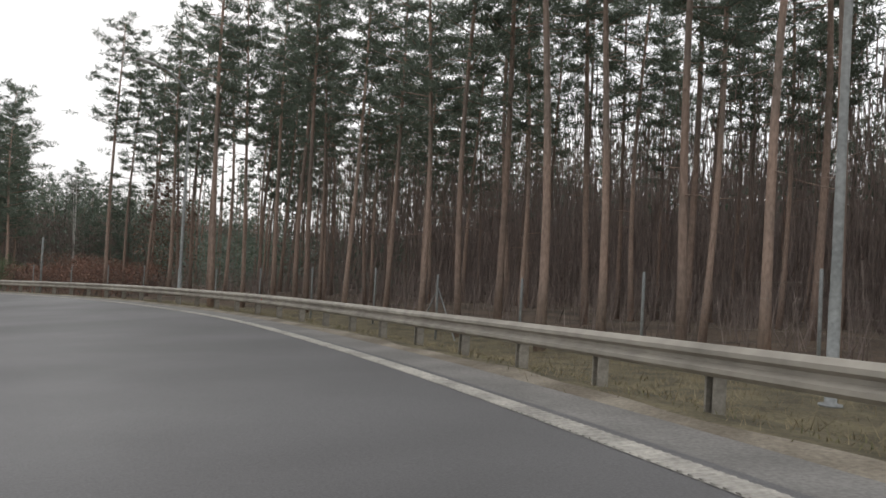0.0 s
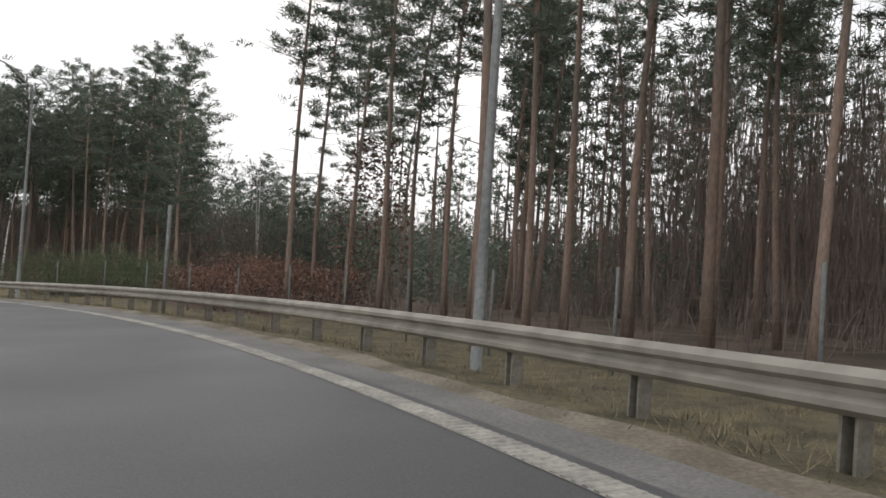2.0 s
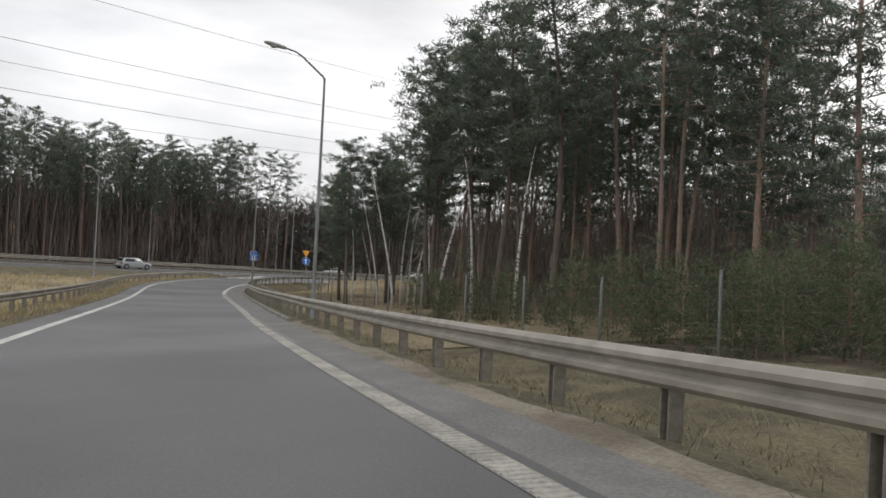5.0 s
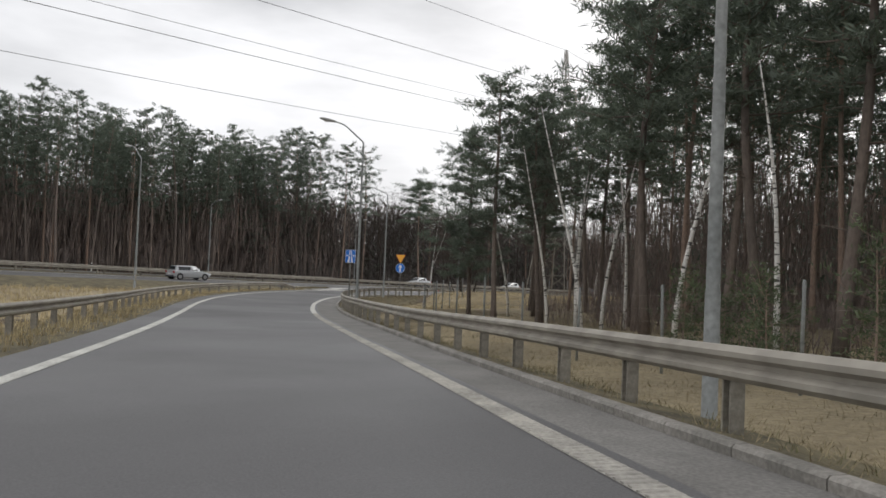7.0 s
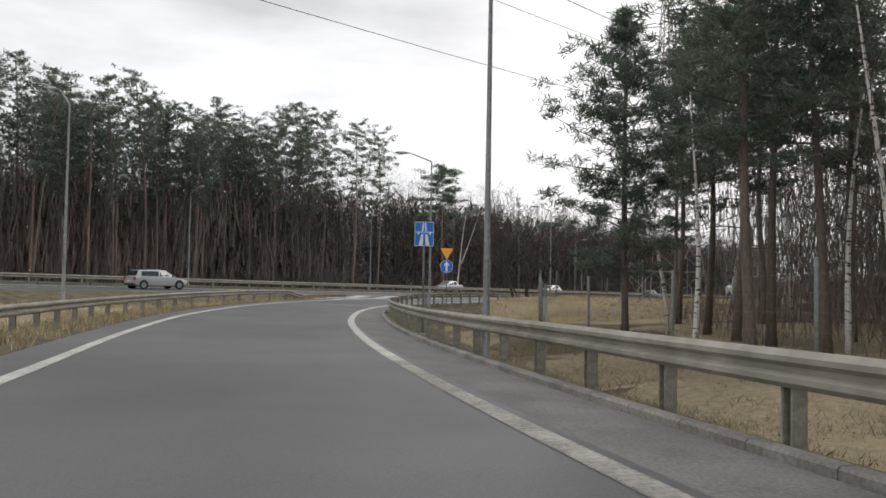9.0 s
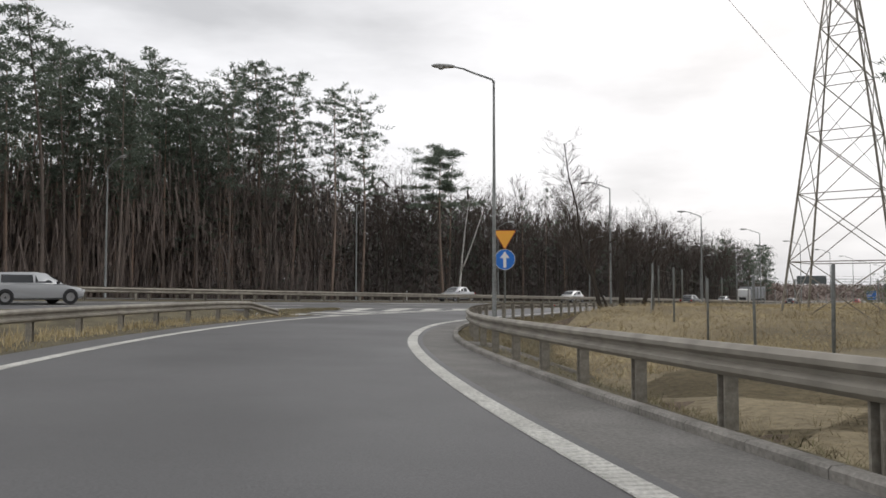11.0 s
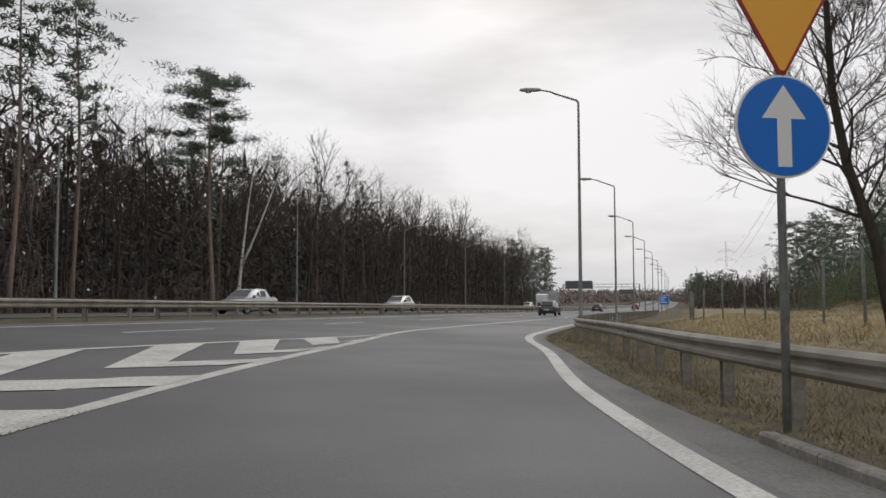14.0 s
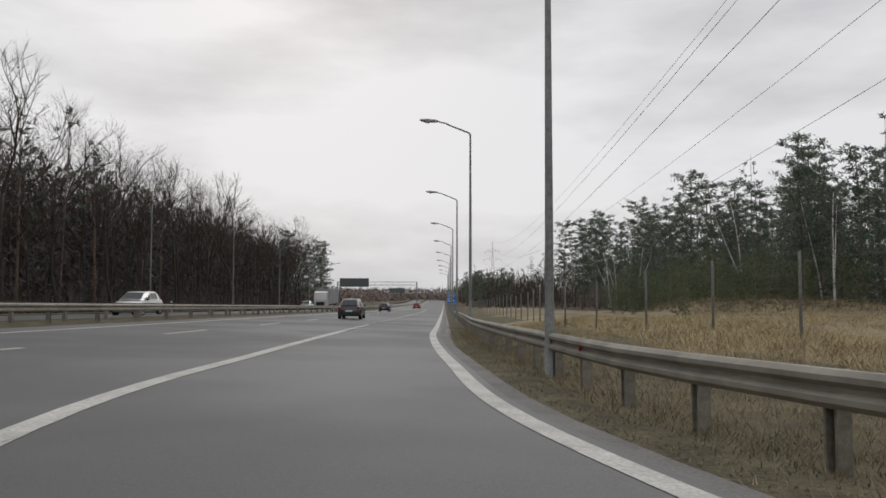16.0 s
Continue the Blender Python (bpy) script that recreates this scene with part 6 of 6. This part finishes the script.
def truck(v, w):
    p = mw(v, w, 0.012)
    t = thing("truck", "white lorry with a grey box trailer on the opposite carriageway", "truck", m=pose(p.x, p.y, p.z, 0, 0, 187.5))
    white, grey = paint("truck_white", (0.68, 0.68, 0.67)), material("trailer_grey", (0.32, 0.33, 0.34), 0.6, var=(0.25, 0.26, 0.27), scale=0.5, fine=4, bump=0.05)
    cabin = part("cab", loft([cabin_section(5.2, 1.22, 1.20, 0.7, 3.3), cabin_section(6.6, 1.24, 1.20, 0.7, 3.4), cabin_section(7.25, 1.22, 1.16, 0.6, 3.2), cabin_section(7.45, 1.15, 1.1, 0.5, 1.9)]), white, t)
    part("windscreen", Shape().add([(-1.08, 7.43, 1.75), (1.08, 7.43, 1.75), (1.05, 7.31, 2.75), (-1.05, 7.31, 2.75)], [(0, 1, 2, 3)]), GLASS, cabin)
    part("grille", Shape().box((0, 7.45, 1.15), (1.5, 0.06, 0.7)), TRIM, cabin)
    part("trailer", loft([cabin_section(-7.5, 1.25, 1.25, 1.1, 3.95), cabin_section(5.0, 1.25, 1.25, 1.1, 3.95)]), grey, t)
    part("chassis", Shape().box((0, -0.6, 0.95), (0.9, 13.0, 0.3)), TRIM, t)
    for sx in (-1, 1):
        part("head_lamp", Shape().box((sx * 0.95, 7.46, 0.75), (0.35, 0.08, 0.18)), CLEAR_LENS, cabin)
        for wy in (6.3, 3.4, -4.0, -5.3, -6.6):
            whl = part("wheel", Shape().lathe([(0.3, -0.15), (0.48, -0.15), (0.5, -0.1), (0.5, 0.1), (0.48, 0.15), (0.3, 0.15)], 18, axis="x", centre=(sx * 1.05, wy, 0.5)), RUBBER, t)
            part("rim", Shape().lathe([(0.1, 0.12 * sx), (0.3, 0.14 * sx), (0.3, 0.16 * sx), (0.1, 0.15 * sx)], 12, axis="x", centre=(sx * 1.05, wy, 0.5)), RIM, whl)
    return t


truck(-136.5, 285.0)


# ---- overhead gantry and bridge far along the motorway ----
def gantry(w):
    p = mw(-133.5, w)
    t = thing("sign_gantry", "steel gantry with the dark backs of overhead signs", "gantry", m=pose(p.x, p.y, p.z, 0, 0, 7.5))
    for x in (-15.5, 10.5):
        part("leg", Shape().box((x, 0, 3.9), (0.4, 0.4, 7.8)), POLE, t)
    beam = Shape()
    for z in (6.8, 7.8):
        beam.box((-2.5, 0, z), (26.4, 0.25, 0.16))
    for i in range(14):
        beam.box((-15 + i * 1.95, 0, 7.3), (0.1, 0.12, 1.0))
    part("beam", beam, POLE, t)
    part("sign_panel", Shape().box((-10.0, -0.3, 7.6), (9.5, 0.12, 2.8)), plain("panel_back", (0.10, 0.115, 0.115), 0.6), t, "dark grey-green sign panel")
    return t


gantry(390.0)


def side_board(v, w, label):
    """A blue board on two posts at the roadside."""
    p = mw(v, w, -0.2)
    t = thing("road_sign", label, "road sign", m=pose(p.x, p.y, p.z, 0, 0, 7.5))
    for x in (-0.55, 0.55):
        part("post", Shape().lathe([(0.05, -0.3), (0.05, 3.9), (0.04, 3.92)], 8), POLE, t, smooth=True)
        t.children[-1].matrix_basis = pose(x, 0, 0)
    plate = part("plate", flat_shape([(-1.0, 1.9), (1.0, 1.9), (1.0, 3.9), (-1.0, 3.9)], 0.03, -0.09), S_WHITE, t, "blue board with a white rim")
    part("blue_field", flat_shape([(-0.94, 1.96), (0.94, 1.96), (0.94, 3.84), (-0.94, 3.84)], 0, -0.094), S_BLUE, plate)
    bars = Shape()
    for k, wd in enumerate((1.2, 0.9, 1.3)):
        z = 3.4 - 0.5 * k
        bars.add([(-0.75, -0.098, z), (-0.75 + wd, -0.098, z), (-0.75 + wd, -0.098, z + 0.2), (-0.75, -0.098, z + 0.2)], [(0, 1, 2, 3)])
    part("lettering", bars, S_WHITE, plate)
    return t


side_board(-112.4, 292.0, "blue roadside board with pale bars on two posts")
gantry(620.0)


# ---- small roadside things ----
def delineator(p, yaw):
    t = thing("delineator_post", "white plastic marker post with a dark band and reflector", "marker post", "marker posts", m=pose(p.x, p.y, p.z, 0, 0, yaw))
    part("post", loft([[(-0.06, -0.04, 0), (0.06, -0.04, 0), (0.06, 0.04, 0), (-0.06, 0.04, 0)], [(-0.06, -0.04, 0.95), (0.06, -0.04, 0.95), (0.06, 0.04, 1.05), (-0.06, 0.04, 1.05)]]), PLATE, t)
    part("band", Shape().box((0, 0, 0.8), (0.126, 0.086, 0.16)), TRIM, t)
    return t


for w in (60, 110, 160, 210, 260, 310):
    delineator(mw(-139.6, w, 0.0), 7.5)
RED_DOT = plain("reflector_red", (0.55, 0.02, 0.02), 0.3)
for x, y in ((-33.5, 50.5), (-131.2, 133.0), (-7.0, 24.0), (-60.0, 64.0), (-128.3, 120.5)):
    s = S(x, y)
    q = RAMP.at(s, rail_out(s) - 0.12, 0.60 + rail_rise(s))
    t_ = thing("rail_reflector", "round red reflector fixed in the guard rail groove", "reflector", m=pose(q.x, q.y, q.z, 0, 0, RAMP.yaw(s) + 45))
    part("lens", Shape().lathe([(0.055, 0.0), (0.05, -0.02), (0.02, -0.028)], 12, axis="y"), RED_DOT, t_)


# ---- grass ----
def grass(name, label, seed, n, place, h=(0.12, 0.4), blades=7, width_=0.012, mat=None, lie=0.5):
    r = random.Random(seed)
    sh = Shape()
    for _ in range(n):
        p = place(r)
        if p is None:
            continue
        k = r.uniform(0.6, 1.3)
        for j in range(blades):
            a = r.uniform(0, 6.28)
            b = Vector((p[0] + r.gauss(0, 0.17), p[1] + r.gauss(0, 0.17), p[2]))
            l = r.uniform(*h) * k
            t = b + Vector((math.cos(a) * l * lie * r.uniform(0.3, 1.4), math.sin(a) * l * lie * r.uniform(0.3, 1.4), l))
            s = Vector((math.sin(a), -math.cos(a), 0)) * width_
            sh.add([b - s, b + s, t], [(0, 1, 2)])
    return solid(name, sh, mat or DRYGRASS, label, "grass", "stuff")


def verge_z(s, lat):
    """Top of verge or ground beside the slip road."""
    o = shoulder(s)
    xs, zs = [o - 0.02, o + 0.5, 2.2, 4.2, 7.0], [-0.03, 0.02, -0.10, -0.75 + 0.62 * bank_rise(s), -1.7 + 1.85 * bank_rise(s)]
    p = RAMP.at(s, lat, float(np.interp(lat, xs, zs)))
    return p.x, p.y, max(p.z, gz(p.x, p.y)) - 0.01


def on_verge(s0, s1, extra, far_):
    def f(r):
        s = r.uniform(s0, s1)
        return verge_z(s, shoulder(s) + extra + (far_ - shoulder(s) - extra) * r.random() ** 1.3)
    return f


def on_left(s0, s1):
    def f(r):
        s = r.uniform(s0, s1)
        lat = -width(s) - 1.3 - 4.0 * r.random()
        p = RAMP.at(s, lat, 0.0)
        d = -width(s) - lat
        q = RAMP.at(s, lat, float(np.interp(d, [0.95, 1.6, 4.0, 6.5], [-0.02, 0.03, -0.15, -1.2])))
        return q.x, q.y, max(q.z, gz(q.x, q.y)) - 0.01
    return f


def on_field(poly):
    g = inside(poly)

    def f(r):
        q = g(r)
        return None if q is None else (q[0], q[1], gz(q[0], q[1]) + 0.02)
    return f


DULLGRASS = material("dull_dry_grass", (0.32, 0.265, 0.160), 0.85, var=(0.20, 0.165, 0.10), scale=0.4, fine=3, bump=0, rand=0.2, island=True)
s_a, s_b = S(3, 1), S(-133, 137)
grass("verge_grass", "tufts of dry yellow grass below the guard rail", 51, 9000, on_verge(s_a - 4, s_b + 25, 0.55, 6.5), (0.04, 0.16), 6, 0.005, DULLGRASS, 1.4)
GREENISH = material("short_green_grass", (0.20, 0.185, 0.09), 0.85, var=(0.13, 0.13, 0.065), scale=0.5, fine=3, bump=0, rand=0.3, island=True)
grass("verge_grass", "short dull green grass on the verge", 52, 5000, on_verge(s_a - 4, s_b + 25, 0.6, 7.0), (0.03, 0.1), 7, 0.006, GREENISH, 1.0)
grass("verge_grass", "tufts of dry grass under the other rail", 53, 3500, on_left(S(-26, 44), LEFT_END), (0.08, 0.28))
grass("field_grass", "tall straw-coloured grass of the field", 54, 15000, on_field([(-108, 98), (-121, 113), (-127, 130), (-131.5, 150), (-136, 175), (-118, 175), (-113, 140), (-104, 118)]), (0.08, 0.32), 7, 0.007, None, 1.5)
grass("field_grass", "dry grass between rail and fence", 55, 9000, on_field(beside(S(3, 1), S(-108, 92), 4.0, 13.0)), (0.06, 0.24), 6, 0.006, DULLGRASS, 1.5)
grass("field_grass", "dry grass between slip road and motorway", 56, 3000, on_field([(-55, 52), (-80, 64), (-108, 80), (-123, 97)] + [tuple(mw(-113, w).xy) for w in (108, 80, 50)]), (0.15, 0.45), 7, 0.02)

grass("verge_grass", "fine dry grass beside the merging lane", 57, 6000, on_verge(S(-113, 98), s_b + 30, 0.9, 5.0), (0.06, 0.22), 7, 0.005, DULLGRASS, 1.3)
grass("verge_grass", "dull litter and moss along the merging lane", 58, 5000, on_verge(S(-113, 98), s_b + 30, 0.15, 2.0), (0.015, 0.06), 7, 0.006, DULLGRASS, 1.8)
grass("field_grass", "dull dry grass under the birches", 59, 6000, on_field(beside(S(-58, 66), S(-108, 92), 13.0, 25.0)), (0.06, 0.24), 6, 0.006, DULLGRASS, 1.5)

grass("field_grass", "bright straw lying over the field beside the motorway", 68, 9000, on_field([(-124.5, 122), (-129.0, 136), (-132.6, 152), (-135.5, 172), (-128, 172), (-122, 140), (-116, 124)]), (0.10, 0.34), 6, 0.007, DRYGRASS, 1.6)


def on_gore(r):
    return patch_point(r.uniform(113.4, 127.2), r.uniform(0.1, 0.9))


grass("gore_grass", "short dull grass on the earth of the gore", 73, 1500, on_gore, (0.02, 0.09), 7, 0.006, DULLGRASS, 1.3)
grass("gore_grass", "sparse green tufts on the earth of the gore", 74, 700, on_gore, (0.02, 0.10), 7, 0.006, GREENISH, 1.0)


def on_mound(r):
    w, v = r.uniform(192, 222), r.uniform(-95, -76)
    k = max(0.0, 1 - ((w - 207) / 16) ** 2 - ((v + 85) / 10.5) ** 2)
    p = mw(v, w)
    return (p.x, p.y, gz(p.x, p.y) - 0.2 + 1.5 * k ** 0.8) if k > 0.05 else None


grass("field_grass", "dull grass growing over the earth mound", 69, 3000, on_mound, (0.2, 0.6), 6, 0.02, DULLGRASS, 1.0)
